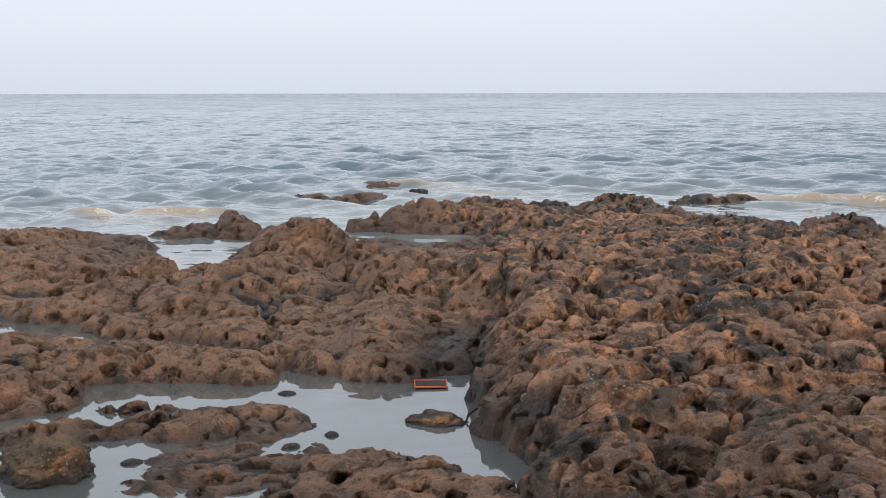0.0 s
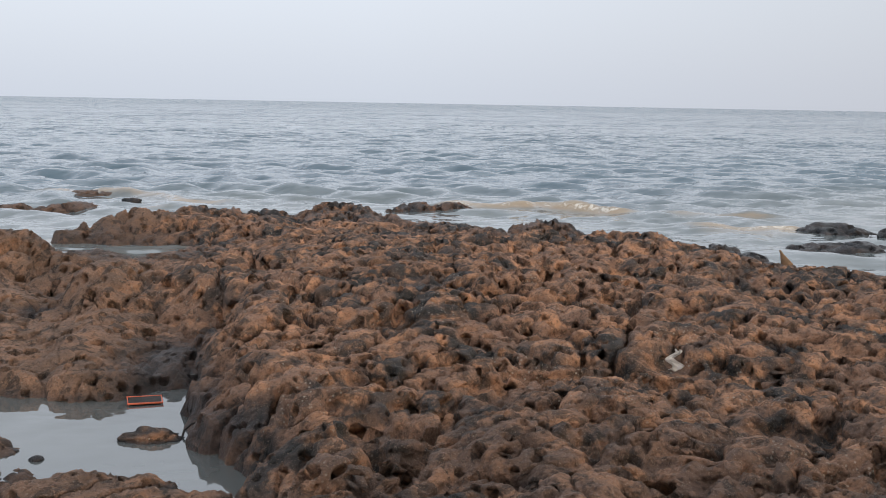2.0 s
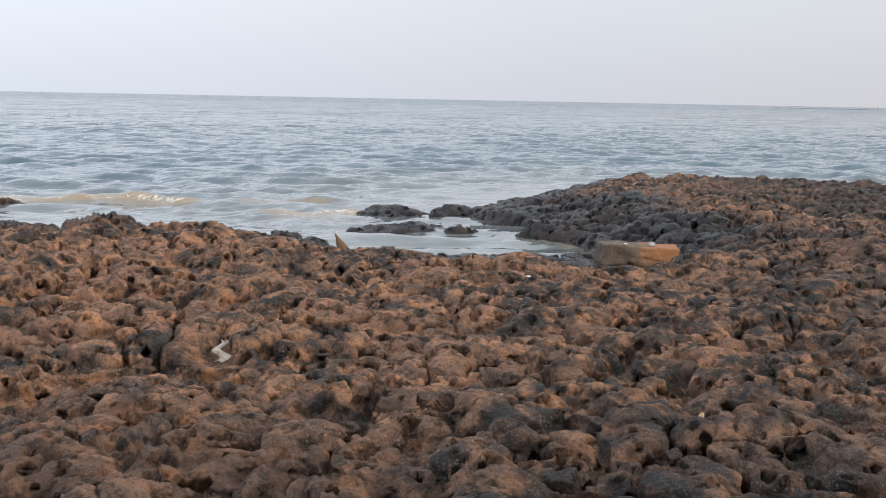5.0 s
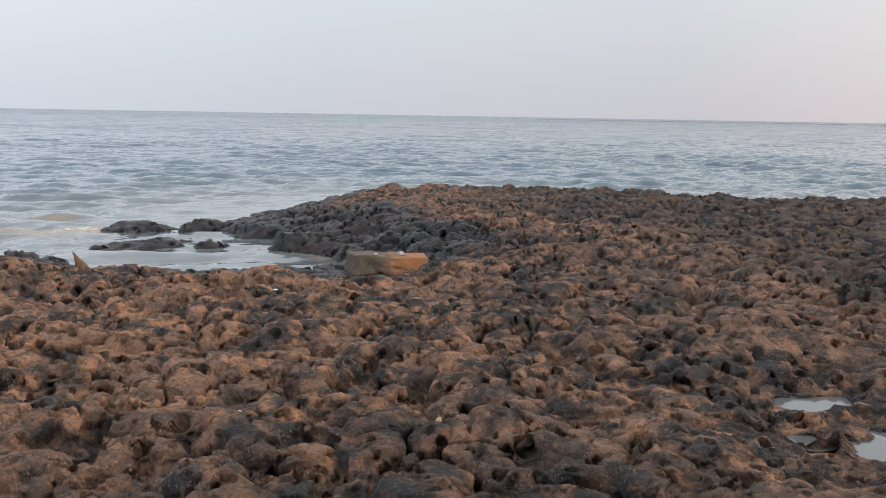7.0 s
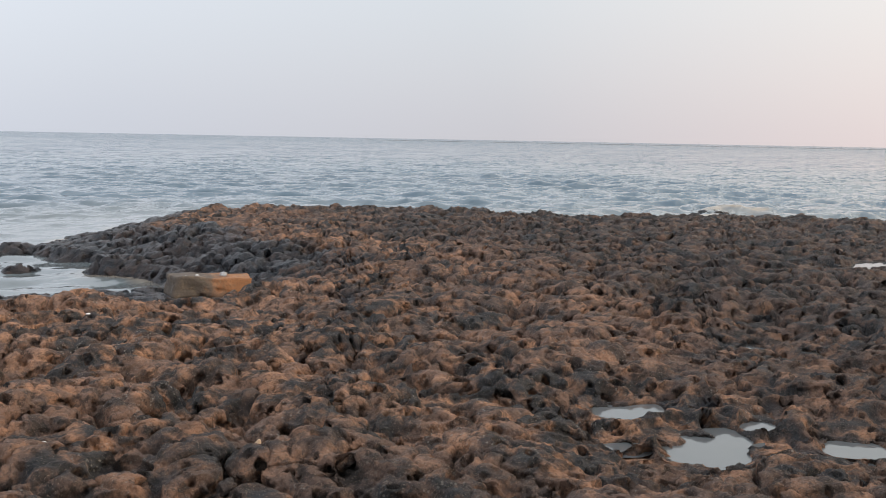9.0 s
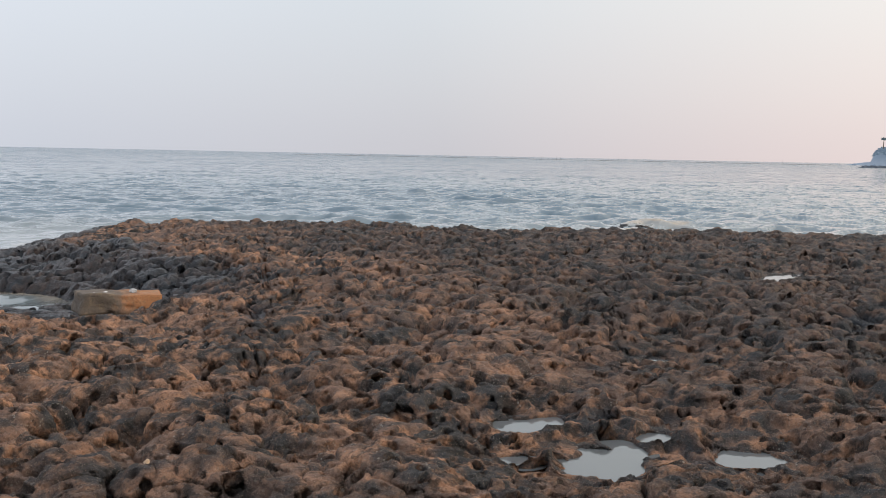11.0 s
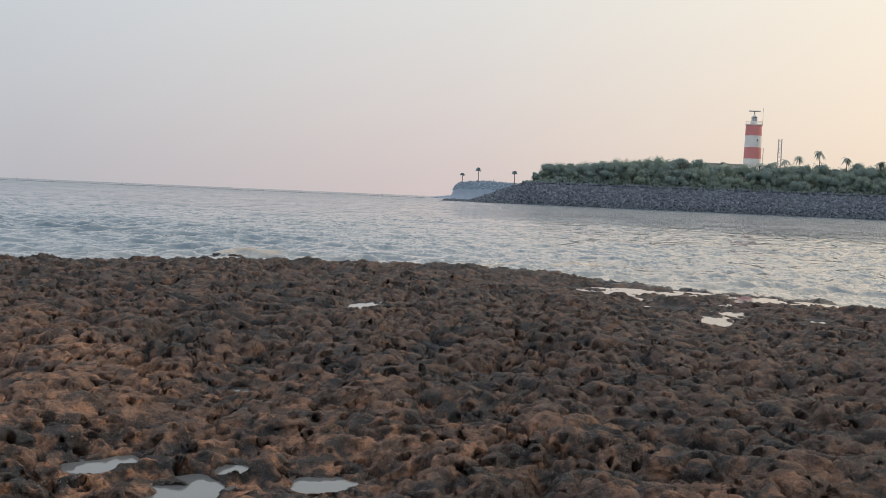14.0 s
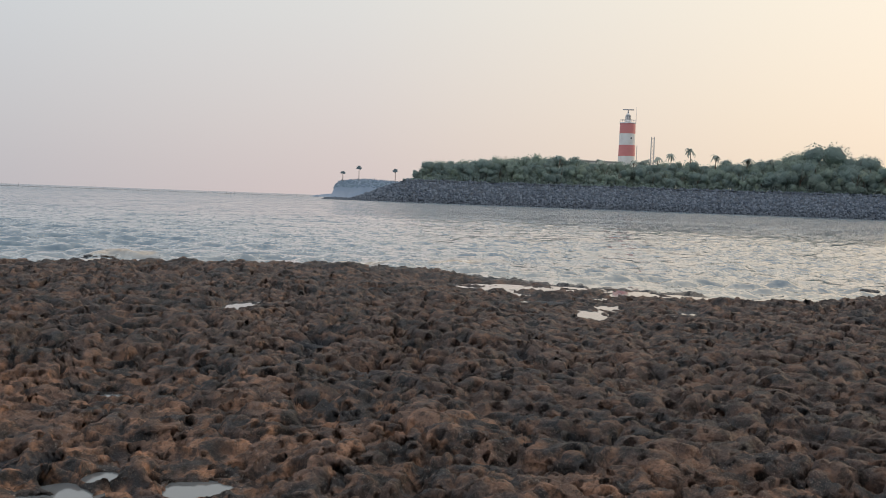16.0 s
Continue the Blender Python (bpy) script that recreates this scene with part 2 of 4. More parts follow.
WHITE = plain("white_paint", (0.78, 0.77, 0.75), 0.6, 0.4, (0.66, 0.64, 0.60), 0.6)
STEEL = plain("galvanised_steel", (0.45, 0.45, 0.46), 0.45, 2.0, metal=0.6)
DARK_GLASS = plain("dark_glass", (0.10, 0.11, 0.12), 0.12, 2.0)
POLE = plain("weathered_pole", (0.24, 0.23, 0.23), 0.9, 2.0)
ORANGE_PLASTIC = plain("orange_plastic", (0.75, 0.16, 0.08), 0.4, 20.0, (0.6, 0.14, 0.08), 0.5, bump=0.05)
BLACK_PLASTIC = plain("black_plastic", (0.010, 0.009, 0.009), 0.65, 30.0, (0.05, 0.035, 0.03), 0.6, bump=0.05)
PAPER = plain("white_scrap", (0.88, 0.87, 0.86), 0.7, 30.0, (0.62, 0.60, 0.58), 0.4)
SHELL = plain("cream_shell", (0.62, 0.44, 0.28), 0.5, 40.0, (0.40, 0.22, 0.12), 0.6)

# ---------------------------------------------------------------- fields over the plan
HUB = (0.30, -0.15)            # the spot on the shore round which the sheets are gridded


def hash2(i, j, k):
    """Random numbers 0..1 for whole-number cells."""
    h = (i.astype(np.int64) * 374761393 + j.astype(np.int64) * 668265263 + k * 2246822519) & 0xFFFFFFFF
    h = ((h ^ (h >> 13)) * 1274126177) & 0xFFFFFFFF
    h = ((h ^ (h >> 16)) * 2654435761) & 0xFFFFFFFF
    return ((h ^ (h >> 15)) & 0xFFFFFF) / float(0xFFFFFF)


def vnoise(x, y, k=0):
    """Smooth value noise, -1..1."""
    i, j = np.floor(x), np.floor(y)
    u, v = x - i, y - j
    u, v = u * u * u * (u * (u * 6 - 15) + 10), v * v * v * (v * (v * 6 - 15) + 10)
    a, b = hash2(i, j, k), hash2(i + 1, j, k)
    c, d = hash2(i, j + 1, k), hash2(i + 1, j + 1, k)
    return ((a + (b - a) * u) * (1 - v) + (c + (d - c) * u) * v) * 2 - 1


def fbm(x, y, k=0, octaves=4, gain=0.5):
    s, a = 0.0, 1.0
    for o in range(octaves):
        s = s + a * vnoise(x * 2 ** o + 17.3 * o, y * 2 ** o - 9.1 * o, k + o)
        a *= gain
    return s


def worley(x, y, k=0, jitter=0.85):
    """Distance to the nearest and second nearest point, and a random number of the nearest cell."""
    i0, j0 = np.floor(x), np.floor(y)
    f1 = np.full(x.shape, 9.0)
    f2 = np.full(x.shape, 9.0)
    who = np.zeros(x.shape)
    for di in (-1, 0, 1):
        for dj in (-1, 0, 1):
            i, j = i0 + di, j0 + dj
            px = i + 0.5 + jitter * (hash2(i, j, k) - 0.5)
            py = j + 0.5 + jitter * (hash2(i, j, k + 7) - 0.5)
            d = np.hypot(px - x, py - y)
            near = d < f1
            f2 = np.where(near, f1, np.minimum(f2, d))
            who = np.where(near, hash2(i, j, k + 13), who)
            f1 = np.where(near, d, f1)
    return f1, f2, who


def step(v, a, b):
    t = np.clip((v - a) / (b - a), 0, 1)
    return t * t * (3 - 2 * t)


def inside(x, y, outline):
    """Signed distance to a closed outline, positive inside."""
    pts = np.array(outline, float)
    best = np.full(x.shape, 1e9)
    odd = np.zeros(x.shape, bool)
    for (ax, ay), (bx, by) in zip(pts, np.roll(pts, -1, axis=0)):
        ex, ey = bx - ax, by - ay
        t = np.clip(((x - ax) * ex + (y - ay) * ey) / (ex * ex + ey * ey), 0, 1)
        best = np.minimum(best, (x - ax - t * ex) ** 2 + (y - ay - t * ey) ** 2)
        if ay != by:
            odd ^= ((ay > y) != (by > y)) & (x < (bx - ax) * (y - ay) / (by - ay) + ax)
    return np.sqrt(best) * np.where(odd, 1, -1)


# outlines of the rock masses at the water's level
MAIN = [(0.12, 7.4), (0.27, 7.05), (0.24, 6.5), (0.22, 5.75), (0.24, 5.25), (0.33, 4.8), (0.52, 4.5), (0.42, 4.25), (0.5, 3.0), (0.6, -3.0), (21.6, -3.0), (22.7, -0.1), (22.2, 2.0),
        (21.9, 4.8), (20.6, 6.3), (19.2, 7.8), (18.6, 9.6), (17.5, 11.8), (16.7, 13.7), (15.4, 15.0), (13.4, 14.3), (11.6, 13.2), (10.0, 12.4), (9.7, 11.3), (9.9, 10.3),
        (8.9, 9.8), (9.2, 9.2), (8.75, 8.1), (8.4, 7.75), (8.1, 8.2), (7.5, 8.75), (6.8, 8.85), (6.3, 9.6), (6.15, 10.4), (5.2, 10.9), (4.9, 12.0), (4.45, 12.7),
        (3.9, 11.6), (3.3, 12.0), (0.9, 12.1), (0.45, 11.7), (0.05, 11.3), (-0.35, 10.5), (-0.55, 10.15), (-0.62, 9.6), (-0.65, 9.0), (-0.8, 8.2), (-0.6, 7.5)]
SOUTH = [(21.8, 1.0), (21.7, -2.8), (20.5, -4.4), (19.3, -5.7), (19.3, -8.0), (18.6, -11.0), (17.0, -18.0), (12.0, -26.0), (-14.0, -26.0), (-14.0, -4.0), (-8.0, 1.5), (-3.6, 3.9), (-2.2, 3.9), (-1.3, 3.3), (0.9, 3.2), (2.0, 1.5)]
BACK = [(-1.15, 13.0), (-0.3, 13.7), (0.6, 14.4), (1.7, 14.2), (2.2, 15.2), (2.9, 14.1), (3.9, 13.2), (4.3, 12.2), (3.9, 11.0), (1.2, 11.4), (0.7, 12.2), (0.15, 12.75), (-0.5, 12.6)]
LEFT = [(-0.95, 6.38), (-0.48, 6.22), (-0.16, 6.15), (0.05, 6.27), (0.20, 6.55), (0.24, 7.5), (-0.05, 8.3), (-0.5, 8.7), (-0.6, 9.4), (-0.95, 10.7), (-1.5, 11.5), (-1.95, 11.0), (-1.85, 10.2),
        (-2.35, 9.3), (-2.7, 9.5), (-2.9, 10.4), (-3.3, 11.6), (-4.2, 12.1), (-5.3, 11.0), (-6.5, 9.6), (-6.5, 7.9), (-3.4, 7.85), (-2.6, 7.6), (-2.2, 7.2), (-1.5, 6.95), (-1.12, 6.78), (-1.05, 7.35), (-0.98, 6.5)]
SHELF = [(-2.05, 5.98), (-1.88, 6.03), (-1.51, 6.08), (-1.30, 5.95), (-1.12, 5.89), (-0.9, 5.92), (-0.97, 6.15), (-1.1, 6.35), (-1.7, 6.55), (-2.4, 6.75), (-2.5, 6.4)]
STRIP = [(-2.9, 7.05), (-2.3, 6.6), (-2.0, 5.95), (-1.93, 5.6), (-2.12, 5.35), (-2.6, 5.1), (-3.6, 5.0), (-5.5, 5.2), (-5.5, 6.8), (-3.6, 6.9)]
FRONT = [(-0.70, 4.52), (-0.45, 4.64), (-0.22, 4.62), (-0.05, 4.56), (0.20, 4.38), (0.45, 4.2), (0.6, 3.0), (-0.8, 3.0), (-0.76, 4.2)]
# outline, top, width of the brow, share of the height that stands at the brink
MASSES = [(MAIN, 0.33, 0.34, 0.42), (SOUTH, 0.32, 0.9, 0.3), (BACK, 0.25, 0.5, 0.35), (LEFT, 0.35, 1.9, 0.27), (SHELF, 0.09, 0.14, 0.55), (STRIP, 0.10, 0.25, 0.3), (FRONT, 0.060, 0.16, 0.5)]
# low rounded rocks that stand in the pool: x, y, half-widths, top
HUMPS = [(-1.18, 5.08, 0.42, 0.20, 0.060), (-0.90, 5.20, 0.20, 0.12, 0.07), (-0.96, 4.52, 0.36, 0.26, 0.045), (-0.72, 4.85, 0.10, 0.06, 0.04), (-1.95, 4.98, 0.28, 0.14, 0.07), (-1.55, 4.95, 0.14, 0.06, 0.045),
         (-1.62, 5.42, 0.16, 0.07, 0.05), (-3.0, 7.15, 0.3, 0.12, 0.06), (-0.75, 11.9, 0.22, 0.25, 0.05), (-0.55, 11.3, 0.3, 0.2, 0.04), (2.45, 14.7, 0.7, 0.5, 0.22), (4.5, 12.4, 0.34, 0.3, 0.29),
         (-1.32, 10.35, 0.55, 0.75, 0.36), (-0.85, 9.8, 0.30, 0.5, 0.24),
         # rocks awash off the reef's edge
         (-2.12, 17.1, 0.24, 0.2, 0.06), (-1.30, 16.85, 0.34, 0.24, 0.075), (-1.12, 19.5, 0.30, 0.22, 0.04), (3.9, 16.45, 0.45, 0.22, 0.09), (4.5, 16.3, 0.35, 0.2, 0.10), (-2.95, 12.45, 0.34, 0.28, 0.13), (-2.45, 12.6, 0.32, 0.3, 0.19),
         (8.05, 11.35, 0.65, 0.26, 0.06), (8.9, 12.75, 0.55, 0.35, 0.10), (9.75, 12.3, 0.36, 0.26, 0.13), (8.5, 10.6, 0.2, 0.12, 0.06), (7.95, 10.95, 0.34, 0.18, 0.08), (9.1, 9.6, 0.34, 0.22, 0.13), (4.75, 12.3, 0.34, 0.26, 0.16), (5.9, 10.6, 0.36, 0.28, 0.14)]
# ground that lies lower round the inlet: x, y, reach, drop
DIPS = [(12.0, 12.9, 1.7, 0.15), (13.8, 13.6, 1.6, 0.07), (10.6, 11.8, 1.0, 0.08), (4.5, 11.5, 0.9, 0.16), (0.0, 9.9, 1.1, 0.30), (0.6, 11.0, 0.9, 0.26), (-0.55, 9.2, 0.5, 0.12), (7.4, 8.3, 1.4, 0.27), (6.1, 9.2, 1.2, 0.24), (8.2, 7.2, 1.1, 0.22), (7.2, 6.9, 0.9, 0.12)]
# hollows that hold water: x, y, half-widths, level
PUDDLES = [(5.66, 1.94, 0.20, 0.13, 0.22), (5.27, 1.36, 0.28, 0.16, 0.22), (5.76, 1.28, 0.13, 0.06, 0.22), (5.60, 0.78, 0.17, 0.13, 0.22), (5.02, 1.70, 0.10, 0.10, 0.22),
           (13.42, 2.10, 0.50, 0.17, 0.28), (15.20, -2.35, 0.70, 0.20, 0.15), (15.30, -3.56, 0.22, 0.16, 0.16), (16.75, -1.80, 0.45, 0.38, 0.14), (18.37, -1.70, 0.35, 0.55, 0.10),
           (16.55, -2.75, 0.50, 0.20, 0.13), (18.15, -2.66, 0.30, 0.50, 0.10), (15.97, -3.77, 0.35, 0.16, 0.15), (7.80, 1.86, 0.12, 0.09, 0.22), (7.05, 3.62, 0.13, 0.11, 0.24), (6.72, 5.24, 0.12, 0.10, 0.24), (2.75, 12.75, 0.32, 0.28, 0.05)]


def plan_height(x, y):
    """The reef's broad form, and how far each spot lies from the open water."""
    wx = x + 0.10 * fbm(x * 1.7, y * 1.7, 3, 3) + 0.03 * vnoise(x * 9, y * 9, 5)
    wy = y + 0.10 * fbm(x * 1.7, y * 1.7, 23, 3) + 0.03 * vnoise(x * 9, y * 9, 25)
    h = np.full(x.shape, -0.55)
    shore = np.full(x.shape, -9.0)
    roll = 0.045 * fbm(x * 0.55, y * 0.55, 41, 3)
    crown = 0.09 * np.exp(-((x - 1.8) ** 2 + (y - 7.6) ** 2) / 9.0) - 0.07 * np.exp(-((x - 1.4) ** 2 + (y - 3.6) ** 2) / 1.5)
    for outline, top, brow, foot in MASSES:
        sd = inside(wx, wy, outline)
        b = brow
        if outline is MAIN:
            b = brow + 0.75 * step(np.hypot(x - 0.3, y - 5.5), 2.5, 7.0)
        t = top + roll + (crown if outline in (MAIN, LEFT) else 0)
        rise = np.where(sd > 0, t * (foot + (1 - foot) * step(sd, 0.0, b)), np.maximum(foot * t + sd * (0.9 + 1.6 * step(b, 0.6, 0.2)), -0.55))
        h = np.maximum(h, rise)
        shore = np.maximum(shore, sd)
    for cx, cy, reach, drop in DIPS:
        h = np.where(h > 0, h - np.minimum(drop, 0.8 * h) * np.exp(-((x - cx) ** 2 + (y - cy) ** 2) / reach ** 2), h)
    for cx, cy, rx, ry, top in HUMPS:
        d = np.hypot((wx - cx) / rx, (wy - cy) / ry)
        h = np.maximum(h, np.where(d < 1.6, top * (1.15 - 1.15 * np.minimum(d, 1.6) ** 2 * 0.8), -0.55))
    return h, shore


def worley3(x, y, z, k=0, jitter=0.9):
    """The nearest scattered point in space: its distance, a random number of its cell, and the way from it."""
    i0, j0, l0 = np.floor(x), np.floor(y), np.floor(z)
    f1 = np.full(x.shape, 9.0, np.float32)
    who = np.zeros(x.shape, np.float32)
    wx, wy = np.zeros(x.shape, np.float32), np.zeros(x.shape, np.float32)
    for di in (-1, 0, 1):
        for dj in (-1, 0, 1):
            for dl in (-1, 0, 1):
                i, j, l = i0 + di, j0 + dj, l0 + dl
                code = (k + 31 * (l + 40)).astype(np.int64)
                dx = x - (i + 0.5 + jitter * (hash2(i, j, code) - 0.5))
                dy = y - (j + 0.5 + jitter * (hash2(j, i, code + 7) - 0.5))
                d = dx * dx + dy * dy + (l + 0.5 + jitter * (hash2(i + j, j, code + 13) - 0.5) - z) ** 2
                near = d < f1
                who[near] = hash2(i[near], j[near] + i[near], code[near] + 19)
                wx[near], wy[near] = dx[near], dy[near]
                f1[near] = d[near]
    return np.sqrt(f1), who, wx, wy


def gnoise(x, y, k=0):
    """Smooth gradient noise, about -1..1."""
    i, j = np.floor(x), np.floor(y)
    u, v = x - i, y - j
    s, t = u * u * u * (u * (u * 6 - 15) + 10), v * v * v * (v * (v * 6 - 15) + 10)

    def corner(a, b):
        w = hash2(i + a, j + b, k) * 6.2832
        return np.cos(w) * (u - a) + np.sin(w) * (v - b)

    lo = corner(0, 0) * (1 - s) + corner(1, 0) * s
    hi = corner(0, 1) * (1 - s) + corner(1, 1) * s
    return (lo * (1 - t) + hi * t) * 1.5


def eaten_at(x, y):
    """1 where the rock is deeply eaten; the mass behind the pool is smoother."""
    return 1 - 0.55 * step(x, 0.35, 0.0) * step(y, 5.6, 6.0)


CLEFTS = [[(-1.36, 8.1), (-1.25, 7.5), (-1.07, 6.7), (-0.9, 6.3)], [(-2.5, 6.95), (-1.69, 6.9), (-1.1, 6.65)], [(-2.3, 7.4), (-2.2, 8.2), (-1.6, 8.7), (-1.3, 9.4)]]


def along_line(x, y, line):
    """Distance to an open line."""
    best = np.full(x.shape, 1e9)
    for (ax, ay), (bx, by) in zip(line, line[1:]):
        ex, ey = bx - ax, by - ay
        t = np.clip(((x - ax) * ex + (y - ay) * ey) / (ex * ex + ey * ey), 0, 1)
        best = np.minimum(best, np.hypot(x - ax - t * ex, y - ay - t * ey))
    return best


def dome(b, w):
    """Rounded rise from a sharp crease."""
    return 1 - (1 - np.minimum(b / w, 1.0)) ** 2


def bowls(u, v, size, key, few, lo, hi):
    """Round scoops with sharp rims: 0 outside, 1 at the bottom."""
    f1, f2, who = worley(u / size, v / size, key, 0.95)
    r = lo + (hi - lo) * (who - few) / (1 - few)
    return np.where(who > few, np.clip(1 - (f1 / np.maximum(r, 0.05)) ** 2, 0, 1), 0.0)


def reef_detail(x, y):
    """Knuckles, scoops and crevices of the weathered rock, in metres above its broad form."""
    u = x + 0.07 * gnoise(x * 2.4, y * 2.4, 61)
    v = y + 0.07 * gnoise(x * 2.4, y * 2.4, 71)
    eaten = eaten_at(x, y)
    u = u + 0.035 * gnoise(x * 7.0, y * 7.0, 63)
    v = v + 0.035 * gnoise(x * 7.0, y * 7.0, 73)
    n1 = gnoise(u / 0.55, v / 0.55, 81)
    vary = 0.85 + 0.55 * gnoise(x / 0.9, y / 0.9, 89)
    # rounded knuckles that meet in sharp creases
    b2 = np.abs(gnoise(u / 0.40, v / 0.40, 83) + 0.20 * n1)
    b3 = np.abs(gnoise(u / 0.16, v / 0.16, 87) + 0.10)
    lump, knob = dome(b2, 0.55), dome(b3, 0.50)
    d = 0.075 * n1 + eaten * (0.078 * vary * (lump - 0.62) + 0.030 * (knob - 0.6) * (0.35 + 0.65 * lump))
    # scoops worn into one another, with crisp rims between them
    d -= eaten * (0.055 * bowls(u, v, 0.22, 111, 0.40, 0.28, 0.55) + 0.024 * bowls(u, v, 0.115, 113, 0.40, 0.28, 0.55) - 0.020)
    crack = step(b2, 0.075, 0.015) * step(gnoise(x / 0.7, y / 0.7, 97), -0.35, 0.25)
    d -= eaten * 0.080 * crack
    # long joints
    k1, k2, kw = worley(u / 1.3, v / 1.3, 101, 0.9)
    d -= 0.055 * step(k2 - k1, 0.06, 0.0) * step(vnoise(x * 0.7, y * 0.7, 103), 0.0, 0.6)
    # ledges and joints of the smoother mass
    less = (1 - eaten) / 0.55
    b4 = np.abs(gnoise(u / 0.80, v / 0.55, 105) + 0.15)
    d += less * (0.21 * np.tanh(b4 / 0.30) * 0.6 - 0.07 + 0.022 * gnoise(u / 0.3, v / 0.22, 109))
    # deep clefts behind the pool
    for line in CLEFTS:
        d -= 0.085 * step(-along_line(x + 0.08 * gnoise(x * 4, y * 4, 117), y, line), -0.06, -0.008)
    return d + 0.012


def spread_rings(theta, near, far, count):
    """Ring radii for each column, closer together where the ground climbs."""
    some = theta[::4]
    r = np.exp(np.linspace(math.log(near), math.log(far), 900))
    th, rr = np.meshgrid(some, r, indexing="ij")
    x, y = HUB[0] - np.sin(th) * rr, HUB[1] + np.cos(th) * rr
    h = plan_height(x, y)[0] + reef_detail(x, y)
    climb = np.gradient(h, axis=1) / np.gradient(rr, axis=1)
    flat = 1.35 / rr
    weight = (np.clip(climb, -0.55 * flat, 1.6) + flat + 0.03) / rr
    for _ in range(2):
        weight = (weight + np.roll(weight, 1, 0) + np.roll(weight, -1, 0)) / 3
    weight = 0.75 * weight + 0.25 * weight.mean(axis=0, keepdims=True)
    total = np.cumsum(weight * np.gradient(rr, axis=1), axis=1)
    total -= total[:, :1]
    total /= total[:, -1:]
    want = np.linspace(0, 1, count)
    rings = np.stack([np.interp(want, t, r) for t in total])
    full = np.empty((len(theta), count))
    at = np.arange(len(theta)) / 4.0
    i = np.minimum(at.astype(int), len(some) - 2)
    f = np.clip(at - i, 0, 1)[:, None]
    full[:] = rings[i] * (1 - f) + rings[i + 1] * f
    return full


def sheet(name, theta, radius, material):
    """An empty ring sheet round HUB: its grid of x, y and a function that closes it into an object."""
    if radius.ndim == 1:
        radius = np.broadcast_to(radius, (len(theta), len(radius)))
    th, rr = np.broadcast_to(theta[:, None], radius.shape), radius
    x = HUB[0] - np.sin(th) * rr
    y = HUB[1] + np.cos(th) * rr

    def close(px, py, pz, keep, marks):
        n, m = px.shape
        idx = np.arange(n * m).reshape(n, m)
        quads = np.stack([idx[:-1, :-1], idx[1:, :-1], idx[1:, 1:], idx[:-1, 1:]], -1)[keep[:-1, :-1] | keep[1:, :-1] | keep[1:, 1:] | keep[:-1, 1:]].reshape(-1, 4)
        used = np.zeros(n * m, bool)
        used[quads.ravel()] = True
        remap = np.cumsum(used) - 1
        quads = remap[quads][:, ::-1]
        co = np.stack([px.ravel(), py.ravel(), pz.ravel()], -1)[used]
        me = bpy.data.meshes.new(name)
        me.vertices.add(len(co))
        me.vertices.foreach_set("co", co.ravel().astype(np.float32))
        me.loops.add(quads.size)
        me.loops.foreach_set("vertex_index", quads.ravel().astype(np.int32))
        me.polygons.add(len(quads))
        me.polygons.foreach_set("loop_start", np.arange(0, quads.size, 4, dtype=np.int32))
        me.polygons.foreach_set("use_smooth", np.ones(len(quads), bool))
        me.update(calc_edges=True)
        for key, v in marks.items():
            a = me.attributes.new(key, "FLOAT", "POINT")
            a.data.foreach_set("value", v.ravel()[used].astype(np.float32))
        me.materials.append(material)
        return new(name, me)

    return th, rr, x, y, close


def lap(a, b, fine, coarse):
    """Angles all the way round, fine between a and b."""
    near = np.arange(a, b, fine)
    rest = np.linspace(b, a + 2 * math.pi, max(8, int((2 * math.pi - (b - a)) / coarse)))
    return np.concatenate([near, rest])


STRAND = [(20.3, -0.6), (20.6, -1.6), (20.5, -3.0), (19.9, -4.4), (18.9, -5.6)]


# flats on which small things lie: x, y, reach, height
SEATS = [(2.585, 4.93, 0.13, 0.285)]


def seated(h, x, y):
    for cx, cy, reach, z in SEATS:
        f = step(np.hypot(x - cx, y - cy), reach * 1.7, reach * 0.6)
        h = h * (1 - f) + z * f
    return h


def facing(x, y, z):
    """Unit normals of a gridded sheet."""
    a = [np.gradient(v, axis=0) for v in (x, y, z)]
    b = [np.gradient(v, axis=1) for v in (x, y, z)]
    n = [b[1] * a[2] - b[2] * a[1], b[2] * a[0] - b[0] * a[2], b[0] * a[1] - b[1] * a[0]]
    size = np.sqrt(n[0] ** 2 + n[1] ** 2 + n[2] ** 2) + 1e-12
    size = np.where(n[2] < 0, -size, size)
    return n[0] / size, n[1] / size, n[2] / size


def soften(v):
    for _ in range(2):
        v = (v + np.roll(v, 2, 0) + np.roll(v, -2, 0) + np.roll(v, 2, 1) + np.roll(v, -2, 1)) / 5
    return v


